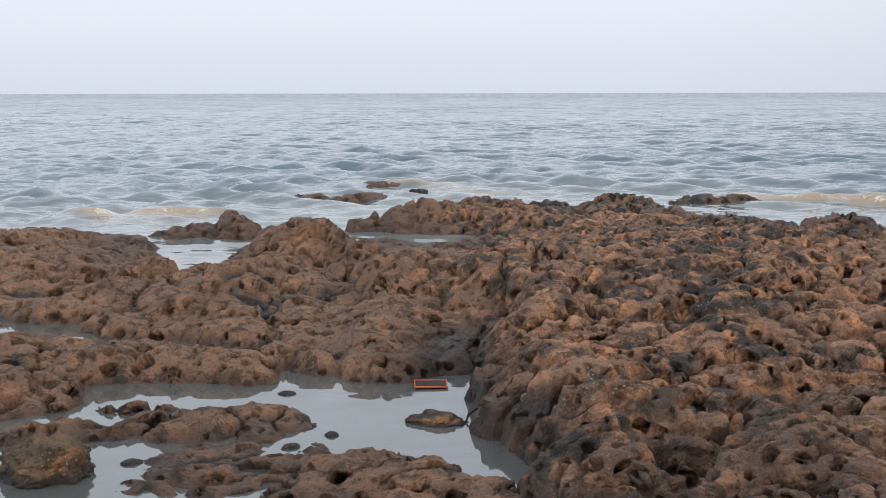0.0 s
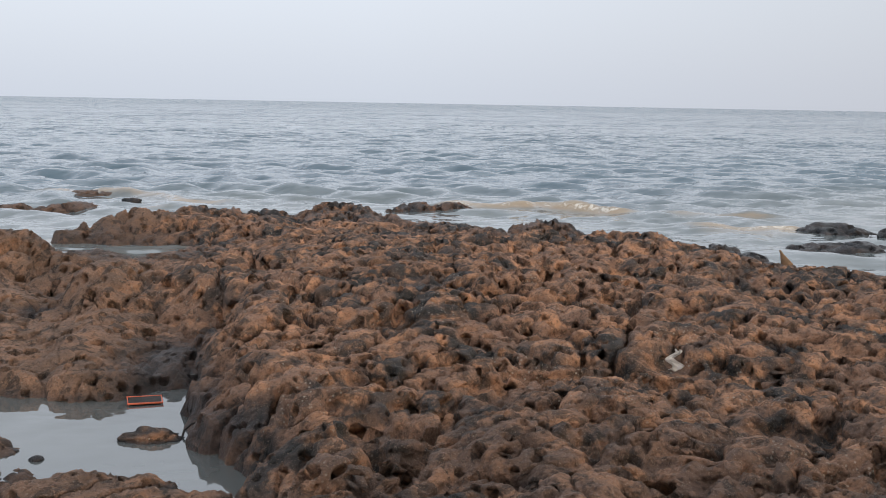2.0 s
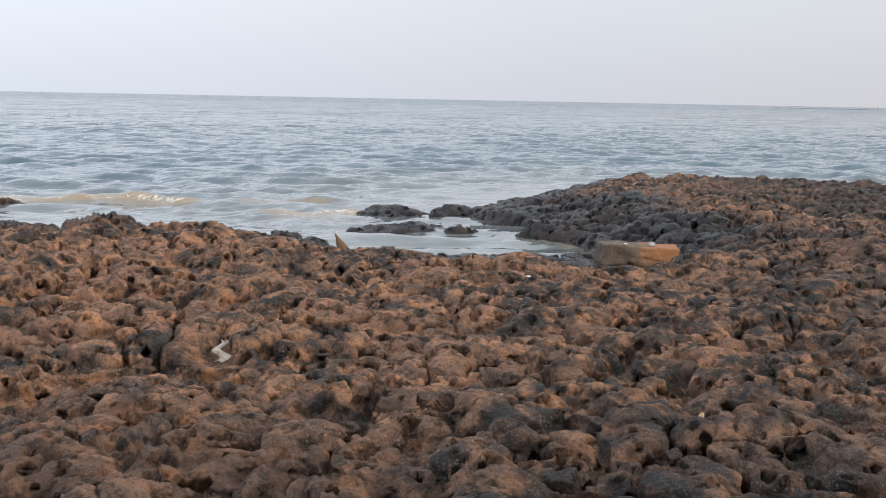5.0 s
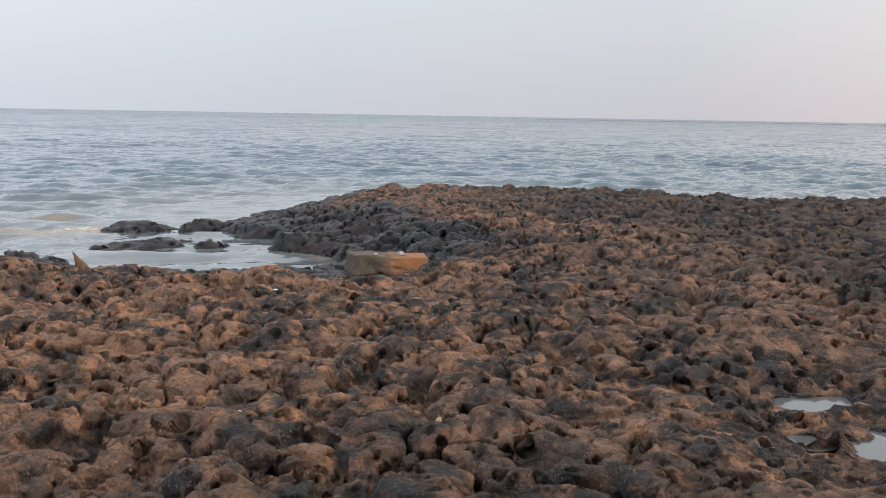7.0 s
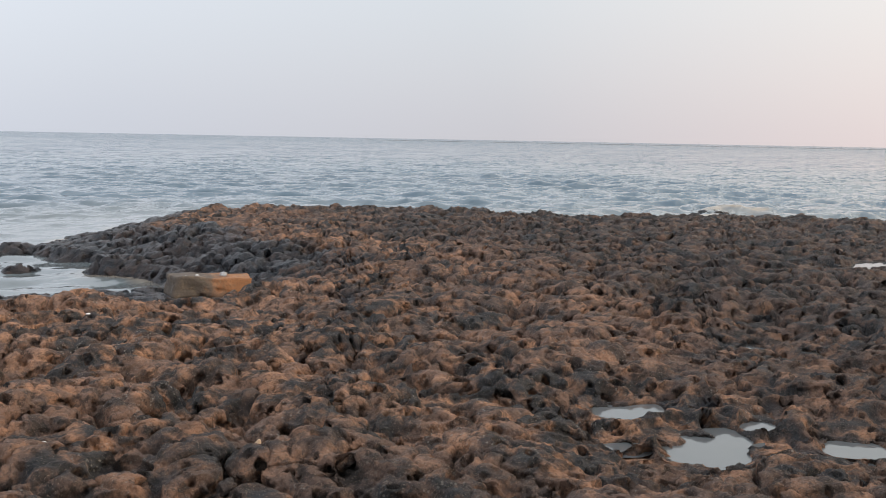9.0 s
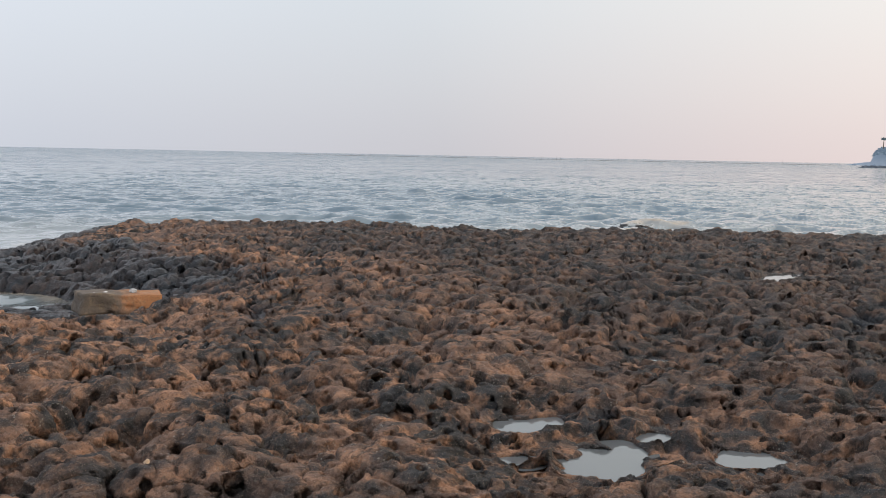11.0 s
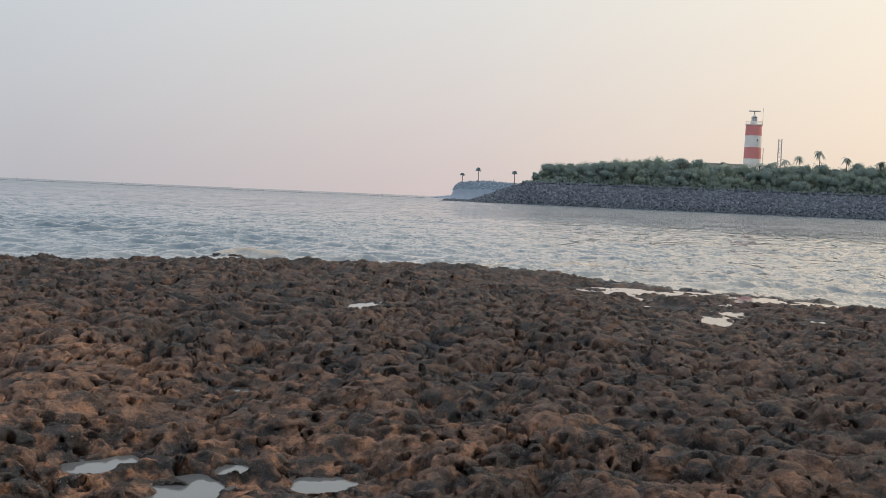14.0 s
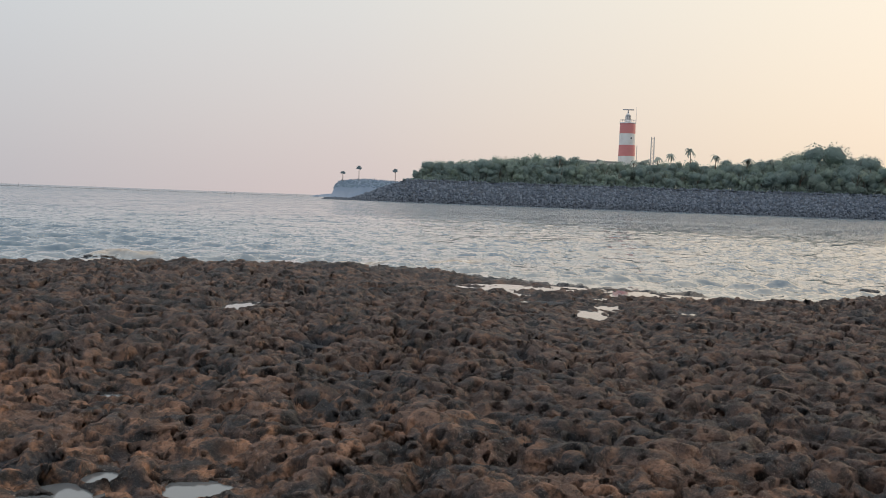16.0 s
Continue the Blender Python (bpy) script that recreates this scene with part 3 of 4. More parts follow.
def build_reef():
    theta = lap(radians(-115), radians(25), REEF_STEP, 0.035)
    outer = spread_rings(theta, 3.1, 27.0, 720)
    radius = np.concatenate([np.broadcast_to(np.linspace(0.05, 3.1, 50)[:-1], (len(theta), 49)), outer], axis=1)
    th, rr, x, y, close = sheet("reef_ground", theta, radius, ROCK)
    h, shore = plan_height(x, y)
    base = h.copy()
    # the ground behind the viewpoint is gridded coarsely and stays smoother
    front = np.maximum(0.25, step(np.abs((th - radians(-45) + math.pi) % (2 * math.pi) - math.pi), radians(73), radians(69))) * (0.35 + 0.65 * step(rr, 0.9, 2.4))
    detail = reef_detail(x, y) * front
    keen = np.clip((h + 0.5) / 0.55, 0.15, 1.0) * (0.45 + 0.55 * step(h, 0.08, 0.24))
    h = seated(h + detail * keen, x, y)
    for cx, cy, rx, ry, level in PUDDLES:
        far = math.hypot(cx - HUB[0], cy - HUB[1])
        d = np.hypot((x - cx) / rx, (y - cy) / ry) + 0.42 * fbm(x * 5, y * 5, 151, 2)
        away = np.maximum(0, d - 1.0) * min(rx, ry)
        rim = level + 0.012 + away * max(0.11, min(0.30, 1.0 / far)) + 0.75 * np.clip(detail, -0.05, 0.12) * step(d, 1.0, 1.8)
        h = np.where(d < 1.0, np.minimum(h, level - 0.06 * step(d, 1.0, 0.7)), np.minimum(h, rim))
        h = np.where((d >= 1.0) & (d < 1.5), np.maximum(h, level + 0.012 * step(d, 1.0, 1.15)), h)
    # low strand behind the outer rim, where water stands among the stones
    strand = step(along_line(x, y, STRAND), 2.3, 0.5)
    h = h * (1 - strand) + strand * (0.045 + 0.75 * detail + 0.05 * gnoise(x * 1.1, y * 0.8, 191))
    # the sheet's slope, for knobs that bulge over their feet and holes bored square to the face
    nx, ny, nz = facing(x, y, h)
    hide = step(rr, 2.6, 3.2) * step(front, 0.5, 0.9)
    bulge = 0.042 * np.tanh((h - base) / 0.05) * hide
    px, py, pz = x + soften(nx) * bulge, y + soften(ny) * bulge, h
    rock = hide * step(h, -0.10, 0.02)
    seen = rr < 20.0
    dig = np.zeros(x.shape)
    xs, ys, zs = px[seen], py[seen], pz[seen]
    gone, outx, outy = np.zeros(xs.shape), np.zeros(xs.shape), np.zeros(xs.shape)
    for cell, reach, spread, deep, few, key in ((0.085, 0.18, 0.16, 0.060, 0.40, 501), (0.135, 0.21, 0.19, 0.115, 0.12, 601)):
        f, who, wx, wy = worley3(xs / cell, ys / cell, zs / cell, key)
        r = reach + spread * (who - few) / (1 - few)
        hole = step(f, r, r * 0.74) * (who > few)
        deeper = deep * hole > gone
        gone = np.where(deeper, deep * hole, gone)
        # pits are wider inside than at the mouth
        outx, outy = np.where(deeper, 0.65 * cell * wx * hole, outx), np.where(deeper, 0.65 * cell * wy * hole, outy)
    widex, widey = np.zeros(x.shape), np.zeros(x.shape)
    widex[seen], widey[seen] = outx, outy
    dig[seen] = gone
    crisp = np.abs(gnoise(px * 13 + pz * 8, py * 13 - pz * 6, 151))
    skin = 0.014 * (crisp - 0.25) - 0.009 * np.abs(gnoise(px * 31 + pz * 17, py * 31, 153)) + 0.003 * gnoise(px * 70 + pz * 31, py * 70, 155)
    nx, ny, nz = facing(px, py, pz)
    shift = (skin - dig * (0.5 + 0.5 * eaten_at(x, y)) * step(nz, 0.0, 0.35)) * rock
    px, py, h = px + nx * shift + widex * rock, py + ny * shift + widey * rock, pz + nz * shift
    sea_gap = shore + 0.35 * fbm(x * 0.8, y * 0.8, 161, 3)
    at_sea = step(np.hypot(x + 0.4, y - 5.0), 4.0, 6.5)
    inlet = np.maximum(step(np.hypot(x - 9.5, y - 10.0), 5.5, 2.5), step(np.hypot(x - 7.3, y - 8.0), 2.2, 1.0))
    side = 0.55 + 0.45 * step(x, 3.5, 6.0)
    wet = side * step(sea_gap, 0.75 + 1.4 * inlet, 0.10 + 0.7 * inlet) * at_sea * 0.9
    wet = np.maximum(wet, step(h + 0.03 * gnoise(x * 5, y * 5, 163), 0.08, 0.01) * 0.55)
    # noise-picked patches of the hollows take the dark tone too
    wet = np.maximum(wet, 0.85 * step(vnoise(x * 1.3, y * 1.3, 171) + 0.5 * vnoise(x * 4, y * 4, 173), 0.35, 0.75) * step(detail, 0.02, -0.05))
    # the pool wall is darkened above the water: wet rock, and overhang shade in the colour
    wet = np.maximum(wet, 0.75 * step(h + 0.05 * gnoise(x * 4, y * 4, 165), 0.28, 0.12) * step(np.hypot(x - 0.35, 0.5 * (y - 5.9)), 0.80, 0.45))
    # darker to the south-east: algae film plus backlit shade put into the colour
    algae = step(x * 0.8 - y * 0.6 + 1.6 * fbm(x * 0.6, y * 0.6, 181, 3), 0.8, 7.5) * 0.96
    algae = np.maximum(algae, 0.60 * step(np.hypot(x - 0.4, y) + 0.5 * vnoise(x * 2, y * 2, 187), 5.4, 3.7) * step(x, 0.2, 0.6))
    bleached = 0.75 * step(x + 0.5 * vnoise(x, y, 183), 0.6, -0.4) * step(np.hypot(x, y), 3.0, 4.0)
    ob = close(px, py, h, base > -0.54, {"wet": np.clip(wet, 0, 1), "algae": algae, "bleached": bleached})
    return tagged(ob, "pitted brown sea-worn rock reef with dark wet edges", "rock reef", kind="structure")


REEF_STEP = 0.0020
reef = build_reef()

# ---------------------------------------------------------------- sea
# crests that break on the reef: two ends and height
BREAKERS = [(-4.9, 14.3, -2.9, 15.1, 0.13), (4.5, 17.2, 7.4, 15.2, 0.13), (7.4, 15.1, 9.4, 14.7, 0.17), (-2.0, 20.8, 1.2, 17.6, 0.07), (23.7, 7.7, 25.0, 7.4, 0.08), (25.2, 8.2, 27.4, 6.9, 0.085), (25.8, 2.9, 28.2, 0.8, 0.10), (28.2, 0.6, 30.5, -1.8, 0.10),
            (6.9, 13.9, 8.8, 12.9, 0.10), (-1.2, 17.6, 0.4, 17.0, 0.05)]


def build_sea():
    theta = lap(radians(-116), radians(26), 0.0048, 0.06)
    radius = np.concatenate([np.exp(np.arange(math.log(3.0), math.log(380.0), 0.0052)), np.exp(np.arange(math.log(380.0), math.log(4900.0), 0.035))])
    th, rr, x, y, close = sheet("sea_water", theta, radius, SEA)
    base, shore = plan_height(x, y)
    out = -shore
    open_sea = step(np.hypot(x + 0.6, y - 5.4), 3.8, 6.5)
    calm = open_sea * step(out, 0.0, 5.0)
    swell = 0.25 * open_sea * step(out, -0.5, 0.6) + 0.75 * calm
    rnd = np.random.RandomState(4)
    z = np.zeros(x.shape)
    cell = rr * 0.0052
    for n in range(40):
        length = 0.26 * (1.9 / 0.26) ** rnd.rand()
        way = radians(-116 + rnd.normal(0, 42))
        amp = 0.0074 * (length / 0.6) ** 0.85 * (0.5 + rnd.rand())
        ph = rnd.rand() * 6.283
        arg = (x * math.cos(way) + y * math.sin(way)) * 6.283 / length + ph + 0.8 * vnoise(x / (length * 2.2), y / (length * 2.2), 200 + n)
        z += amp * (np.sin(arg) + 0.25 * np.sin(2 * arg + 1.57)) * step(length / cell, 2.5, 6.0) * step(rr, 190.0, 90.0)
    long_z = np.zeros(x.shape)
    for n in range(16):
        length = 1.5 * (6.5 / 1.5) ** rnd.rand()
        way = radians(-112 + rnd.normal(0, 32))
        amp = 0.021 * (length / 3) ** 0.5 * (0.5 + rnd.rand())
        arg = (x * math.cos(way) + y * math.sin(way)) * 6.283 / length + rnd.rand() * 6.283 + 1.1 * vnoise(x / (length * 1.6), y / (length * 1.6), 260 + n)
        long_z += amp * (np.sin(arg) + 0.30 * np.sin(2 * arg + 1.57)) * step(length / cell, 2.5, 6.0) * step(rr, 370.0, 200.0)
    z = z + long_z * (0.45 + 0.55 * step(rr, 25.0, 80.0)) * step(out, 3.0, 26.0) * open_sea / np.maximum(swell, 0.05) * 0.6
    gust = 0.75 + 0.35 * fbm(x * 0.05, y * 0.05, 301, 3)
    z = z * np.maximum(swell, 0.05) * gust * open_sea
    foam = np.zeros(x.shape)
    for ax, ay, bx, by, top in BREAKERS:
        ex, ey = bx - ax, by - ay
        ln = math.hypot(ex, ey)
        wob = 0.35 * vnoise(x * 0.8, y * 0.8, 311) + 0.12 * vnoise(x * 3, y * 3, 313)
        along = ((x - ax) * ex + (y - ay) * ey) / ln
        across = ((x - ax) * -ey + (y - ay) * ex) / ln + wob
        span_ = step(along, -0.3, 0.5) * step(along, ln + 0.3, ln - 0.5) * (0.65 + 0.5 * vnoise(along * 1.1, across * 0 + top * 50, 315))
        z += top * span_ * np.where(across > 0, np.exp(-(across / 0.28) ** 2), np.exp(-(across / 0.14) ** 2))
        foam = np.maximum(foam, span_ * (np.exp(-((across + 0.08) / 0.13) ** 2) * 0.72 + 0.36 * np.exp(-((across + 0.4) / 0.35) ** 2)) * min(1.0, top / 0.10))
    edge = step(np.abs(out - 0.15), 0.45, 0.0) * open_sea
    foam = np.maximum(foam, edge * 0.52 * (0.5 + 0.7 * vnoise(x * 1.6, y * 1.6, 321)))
    murk = step(out, 9.0, 0.5)
    chop = open_sea * (0.25 + 0.75 * step(out, 0.2, 4.0)) * (0.60 + 0.9 * step(rr, 30.0, 110.0) + 1.1 * step(rr, 100.0, 500.0)) + 0.055 + 0.13 * np.exp(-((x + 0.45) ** 2 + 4 * (y - 5.8) ** 2) / 0.35)
    keep = base < 0.22
    ob = close(x, y, z, keep, {"foam": np.clip(foam, 0, 1), "murk": np.clip(murk, 0, 1), "chop": chop, "pool": 1 - open_sea})
    return tagged(ob, "choppy grey-blue sea with brown murky shallows and foam", "sea", kind="structure")


sea = build_sea()

# ---------------------------------------------------------------- helpers for things


def part(name, bm, material, parent=None, label="", smooth=True):
    """Links a bmesh as one mesh object, under a thing or a part of it."""
    me = bpy.data.meshes.new(name)
    bm.to_mesh(me)
    bm.free()
    me.materials.append(material)
    if smooth:
        me.polygons.foreach_set("use_smooth", np.ones(len(me.polygons), bool))
    ob = new(name, me)
    if parent:
        ob.parent = parent
    if label:
        ob["label"] = label
    return ob


def root(name, m, label, category, group="", kind=""):
    ob = new(name)
    ob.matrix_basis = m
    ob.empty_display_size = 0.1
    return tagged(ob, label, category, group, kind)


def ground_z(x, y):
    ax, ay = np.array([x]), np.array([y])
    h, _ = plan_height(ax, ay)
    return float(seated(h + reef_detail(ax, ay), ax, ay)[0])


def box(bm, size, at=(0, 0, 0), bevel=0.0, turn=None):
    got = bmesh.ops.create_cube(bm, size=1.0, matrix=Matrix.Translation(at) @ (turn or Matrix()) @ Matrix.Diagonal((*size, 1)))
    if bevel:
        edges = list({e for v in got["verts"] for e in v.link_edges})
        bmesh.ops.bevel(bm, geom=edges, offset=bevel, segments=2, affect="EDGES", profile=0.5)


def tube(bm, a, b, ra, rb, sides=8, caps=True):
    a, b = Vector(a), Vector(b)
    d = b - a
    turn = d.to_track_quat("Z", "Y").to_matrix().to_4x4()
    bmesh.ops.create_cone(bm, cap_ends=caps, segments=sides, radius1=ra, radius2=rb, depth=d.length, matrix=Matrix.Translation((a + b) / 2) @ turn)


def rock_bm(size, seed, cuts=4, rough=0.16, holes=0.10, flat=0.0):
    """A pitted, lumpy stone about its own middle."""
    bm = bmesh.new()
    bmesh.ops.create_icosphere(bm, subdivisions=cuts, radius=1.0)
    off = Vector((seed * 7.13, seed * 3.7, seed * 1.9))
    for v in bm.verts:
        d = v.co.normalized()
        p = d * 1.3 + off
        r = 1.0 + rough * 1.6 * noise.fractal(p, 1.0, 2.1, 4) + rough * (noise.noise(p * 2.3) - 0.1)
        cells = noise.voronoi(p * 2.1 + Vector((4, 8, 2)))[0]
        r += rough * 1.1 * min(0.45, cells[1] - cells[0]) - rough * 0.2
        if holes:
            dist = noise.voronoi(p * 3.4)[0][0]
            r -= holes * max(0.0, 1.0 - dist / 0.26)
            r += 0.06 * noise.noise(p * 9.0)
        q = d * r
        if flat:
            q.z = math.copysign(abs(q.z) ** (1 - flat), q.z) if q.z > 0 else q.z
        v.co = Vector((q.x * size[0], q.y * size[1], q.z * size[2]))
    return bm


def add_wet(ob, level, band=0.06, most=0.9):
    """Wet up to a height above the water."""
    me = ob.data
    a = me.attributes.new("wet", "FLOAT", "POINT")
    m = ob.matrix_world if ob.parent is None else ob.parent.matrix_basis
    z = np.array([(m @ v.co).z for v in me.vertices])
    a.data.foreach_set("value", (most * step(z, level + band, level)).astype(np.float32))


# ---------------------------------------------------------------- loose rocks

def stone(name, at, size, seed, label, category="rock", wet=0.05, band=0.06, turn=0.0, group="", mat=ROCK, **kw):
    ob = part(name, rock_bm(size, seed, **kw), mat)
    ob.matrix_basis = pose(*at, 0, 0, turn)
    bpy.context.view_layer.update()
    add_wet(ob, wet, band)
    return tagged(ob, label, category, group)


stone("boulder", (-1.72, 4.52, 0.03), (0.19, 0.17, 0.135), 3, "tan limestone boulder with orange crust in the pool", "boulder", 0.02, 0.05, 12, mat=BOULDER, cuts=6, rough=0.13, holes=0.05)
stone("pool_stone", (-0.035, 5.26, 0.0), (0.135, 0.085, 0.048), 8, "small orange-brown stone standing in still water", "stone", 0.0, 0.02, -8, mat=ROCK, rough=0.20, holes=0.05)
for n, (x, y, rx, ry, rz, turn) in enumerate([(-0.54, 5.05, 0.035, 0.03, 0.02, 0), (-0.66, 5.20, 0.03, 0.02, 0.012, 0), (-1.02, 5.48, 0.04, 0.03, 0.02, 10), (-0.92, 5.52, 0.035, 0.03, 0.02, 0), (-1.40, 4.66, 0.05, 0.03, 0.02, 30), (-0.86, 5.78, 0.05, 0.03, 0.02, 0)]):
    stone("pool_pebble", (x, y, 0.0), (rx, ry, rz), 20 + n, "small dark wet pebble lying in the pool", "pebble", 0.03, 0.02, turn, "pebbles in the pool", cuts=3, rough=0.1, holes=0.0)
SEA_ROCKS = [(25.7, 7.9, 0.4, 0.3, 0.06, -65), (23.5, -9.3, 0.26, 0.22, 0.08, 0), (9.2, 12.0, 0.16, 0.12, 0.09, 20), (5.3, 11.8, 0.15, 0.12, 0.10, 0), (-0.4, 17.9, 0.16, 0.12, 0.07, 0)]
for n, (x, y, rx, ry, rz, turn) in enumerate(SEA_ROCKS):
    stone("sea_rock", (x, y, -0.5 * rz), (rx, ry, 1.45 * rz), 40 + n, "dark wet rock awash at the reef's edge", "rock", 0.04 if x < 4.5 else 0.28, 0.12, turn, "rocks awash", cuts=4, rough=0.24, holes=0.16)

# squared slab left on the reef beside the inlet
SLAB_AT = (7.97, 7.10)


def slab():
    bm = bmesh.new()
    box(bm, (0.78, 0.34, 0.20), (0, 0, 0))
    bmesh.ops.subdivide_edges(bm, edges=bm.edges[:], cuts=22, use_grid_fill=True)
    for v in bm.verts:
        p = v.co * 4.0
        q = v.co.copy()
        # rounded, worn corners
        r = Vector((max(0, abs(q.x) - 0.36), max(0, abs(q.y) - 0.13), max(0, abs(q.z) - 0.085)))
        q -= Vector((math.copysign(r.x, q.x), math.copysign(r.y, q.y), math.copysign(r.z, q.z))) * (0.35 * min(1, (r.x > 0) + (r.y > 0) + (r.z > 0) - 0.5))
        q += v.co.normalized() * (0.040 * noise.fractal(p * 1.2, 1.0, 2.0, 4) - 0.05 * max(0, 1 - noise.voronoi(p * 2.2 + Vector((3, 1, 2)))[0][0] / 0.22))
        v.co = q
    k = Mat("tan_slab_stone", 0.85)
    sx = k.node("ShaderNodeSeparateXYZ")
    k.link(k.c.outputs["Object"], sx.inputs[0])
    c = k.mix(k.span(k.math("ADD", k.math("MULTIPLY", sx.outputs[0], 0.9), k.noise(4.0, 5, 0.6)), 0.40, 0.70), (0.15, 0.122, 0.100), (0.42, 0.190, 0.085))
    c = k.mix(k.span(k.noise(14.0, 5), 0.5, 0.72, 0.0, 0.55), c, (0.34, 0.25, 0.16))
    k.colour(k.mix(k.span(k.noise(60.0, 3), 0.45, 0.7, 0.0, 0.4), c, (0.09, 0.07, 0.055)))
    k.bump((k.noise(30.0, 5, 0.7), 0.6, 0.012))
    ob = part("stone_slab", bm, k.m)
    ob.matrix_basis = pose(SLAB_AT[0], SLAB_AT[1], 0.20, 0, 3, -32)
    return tagged(ob, "squared tan stone slab with orange patch on the reef", "stone slab")


slab()

# upright split stump of rock at the inlet
spike = bmesh.new()
bmesh.ops.create_cone(spike, cap_ends=True, segments=14, radius1=0.055, radius2=0.010, depth=0.24)
bmesh.ops.subdivide_edges(spike, edges=spike.edges[:], cuts=4, use_grid_fill=True)
for v in spike.verts:
    n3 = noise.fractal(v.co * 7, 1.0, 2.0, 3)
    v.co = Vector((v.co.x * (1.3 - 0.5 * v.co.z) + 0.45 * max(0, 0.12 - v.co.z) + 0.02 * n3, v.co.y * 0.7 + 0.014 * n3, v.co.z))
sp = part("rock_spike", spike, plain("bleached_wood", (0.27, 0.165, 0.095), 0.9, 9.0, (0.12, 0.085, 0.06), 0.8, bump=0.5))
sp.matrix_basis = pose(5.38, 8.42, 0.31, 0, -6, -35) @ Matrix.Diagonal((0.8, 0.8, 0.85, 1))
tagged(sp, "pointed weathered yellow-brown spur on the reef's rim", "rock spur")

# ---------------------------------------------------------------- litter
# shallow tray floating against the pool's back wall
tray = root("plastic_tray", pose(-0.07, 5.93, 0.012, 5, 1, 4), "black plastic tray with an orange rim, half sunk", "tray")
bm = bmesh.new()
box(bm, (0.170, 0.100, 0.008), (0, 0, 0.002), 0.002)
part("panel", bm, BLACK_PLASTIC, tray)
bm = bmesh.new()
for sx, sy, cx, cy in ((0.19, 0.007, 0, -0.055), (0.006, 0.11, 0.091, 0.0)):
    box(bm, (sx, sy, 0.010), (cx, cy, 0.005), 0.0025)
part("rim", bm, ORANGE_PLASTIC, tray, "orange raised rim")
bm = bmesh.new()
for sx, sy, cx, cy in ((0.19, 0.006, 0, 0.056), (0.006, 0.11, -0.091, 0)):
    box(bm, (sx, sy, 0.009), (cx, cy, 0.004), 0.0025)
part("back_rim", bm, ORANGE_PLASTIC, tray)

# dark stalk that reaches from the pool's wall into the water
crv = bmesh.new()
pts = [Vector((0.24, 5.34, 0.05)), Vector((0.20, 5.33, 0.055)), Vector((0.16, 5.31, 0.05)), Vector((0.125, 5.28, 0.03)), Vector((0.11, 5.25, -0.01))]
for a, b in zip(pts, pts[1:]):
    tube(crv, a, b, 0.006, 0.005, 6)
tagged(part("dark_stalk", crv, BLACK_PLASTIC), "thin black stalk arching out of the pool wall", "stalk")

# torn white scrap caught on a knob
bm = bmesh.new()
sheet_pts = 9
grid = [[bm.verts.new((0.020 * (u / 8 - 0.5) * (2.0 - 1.1 * w / 16) + 0.014 * math.sin(w * 0.55), 0.012 * noise.noise(Vector((u * 0.6, w * 0.5, 2))), 0.10 * (w / 16 - 0.5) + 0.006 * math.sin(u))) for u in range(sheet_pts)] for w in range(17)]
for w in range(16):
    for u in range(8):
        bm.faces.new((grid[w][u], grid[w][u + 1], grid[w + 1][u + 1], grid[w + 1][u]))
bmesh.ops.solidify(bm, geom=bm.faces[:], thickness=0.004)
scrap = part("white_scrap", bm, PAPER)
scrap.matrix_basis = pose(2.585, 4.93, ground_z(2.585, 4.93) + 0.075, 0, 0, -20) @ Matrix.Diagonal((1.7, 1.4, 1.1, 1))
tagged(scrap, "torn white plastic scrap caught on pitted rock", "litter")

# shell lodged in a round hole
shell = bmesh.new()
bmesh.ops.create_uvsphere(shell, u_segments=20, v_segments=12, radius=1.0)
for v in shell.verts:
    a = math.atan2(v.co.y, v.co.x)
    v.co = Vector((v.co.x * 0.020 * (1 + 0.06 * math.cos(9 * a)), v.co.y * 0.015, v.co.z * 0.024 * (1 + 0.3 * v.co.z)))
sh = part("sea_shell", shell, SHELL)
sh.matrix_basis = pose(3.77, 2.82, ground_z(3.77, 2.82) + 0.012, 20, 10, 30)
tagged(sh, "small cream and orange shell lodged in rock", "shell")

# pale bits of litter and coral
for n, (x, y, s) in enumerate([(5.42, 5.80, 0.030), (3.18, 3.42, 0.014), (7.75, 7.20, 0.02), (7.86, 7.16, 0.02), (8.3, 6.75, 0.03)]):
    bm = rock_bm((s, s * 0.7, s * 0.45), 90 + n, cuts=2, rough=0.15, holes=0.0)
    ob = part("pale_pebble", bm, PAPER)
    z = 0.298 if n in (2, 3) else ground_z(x, y)
    ob.matrix_basis = pose(x, y, z + s * 0.25, 0, 0, 40 * n)
    tagged(ob, "small bleached white pebble lying on the reef", "pebble", "bleached pebbles")
bm = rock_bm((0.038, 0.026, 0.020), 99, cuts=3, rough=0.25, holes=0.0)
k = Mat("clear_plastic", 0.12, (0.85, 0.88, 0.9))
k.b.inputs["Transmission Weight"].default_value = 0.6
k.bump((k.noise(25.0, 3), 0.8, 0.02))
ob = part("plastic_bottle_scrap", bm, k.m)
ob.matrix_basis = pose(8.08, 7.03, 0.305, 0, 0, -30)
tagged(ob, "crumpled clear plastic scrap on the stone slab", "litter")

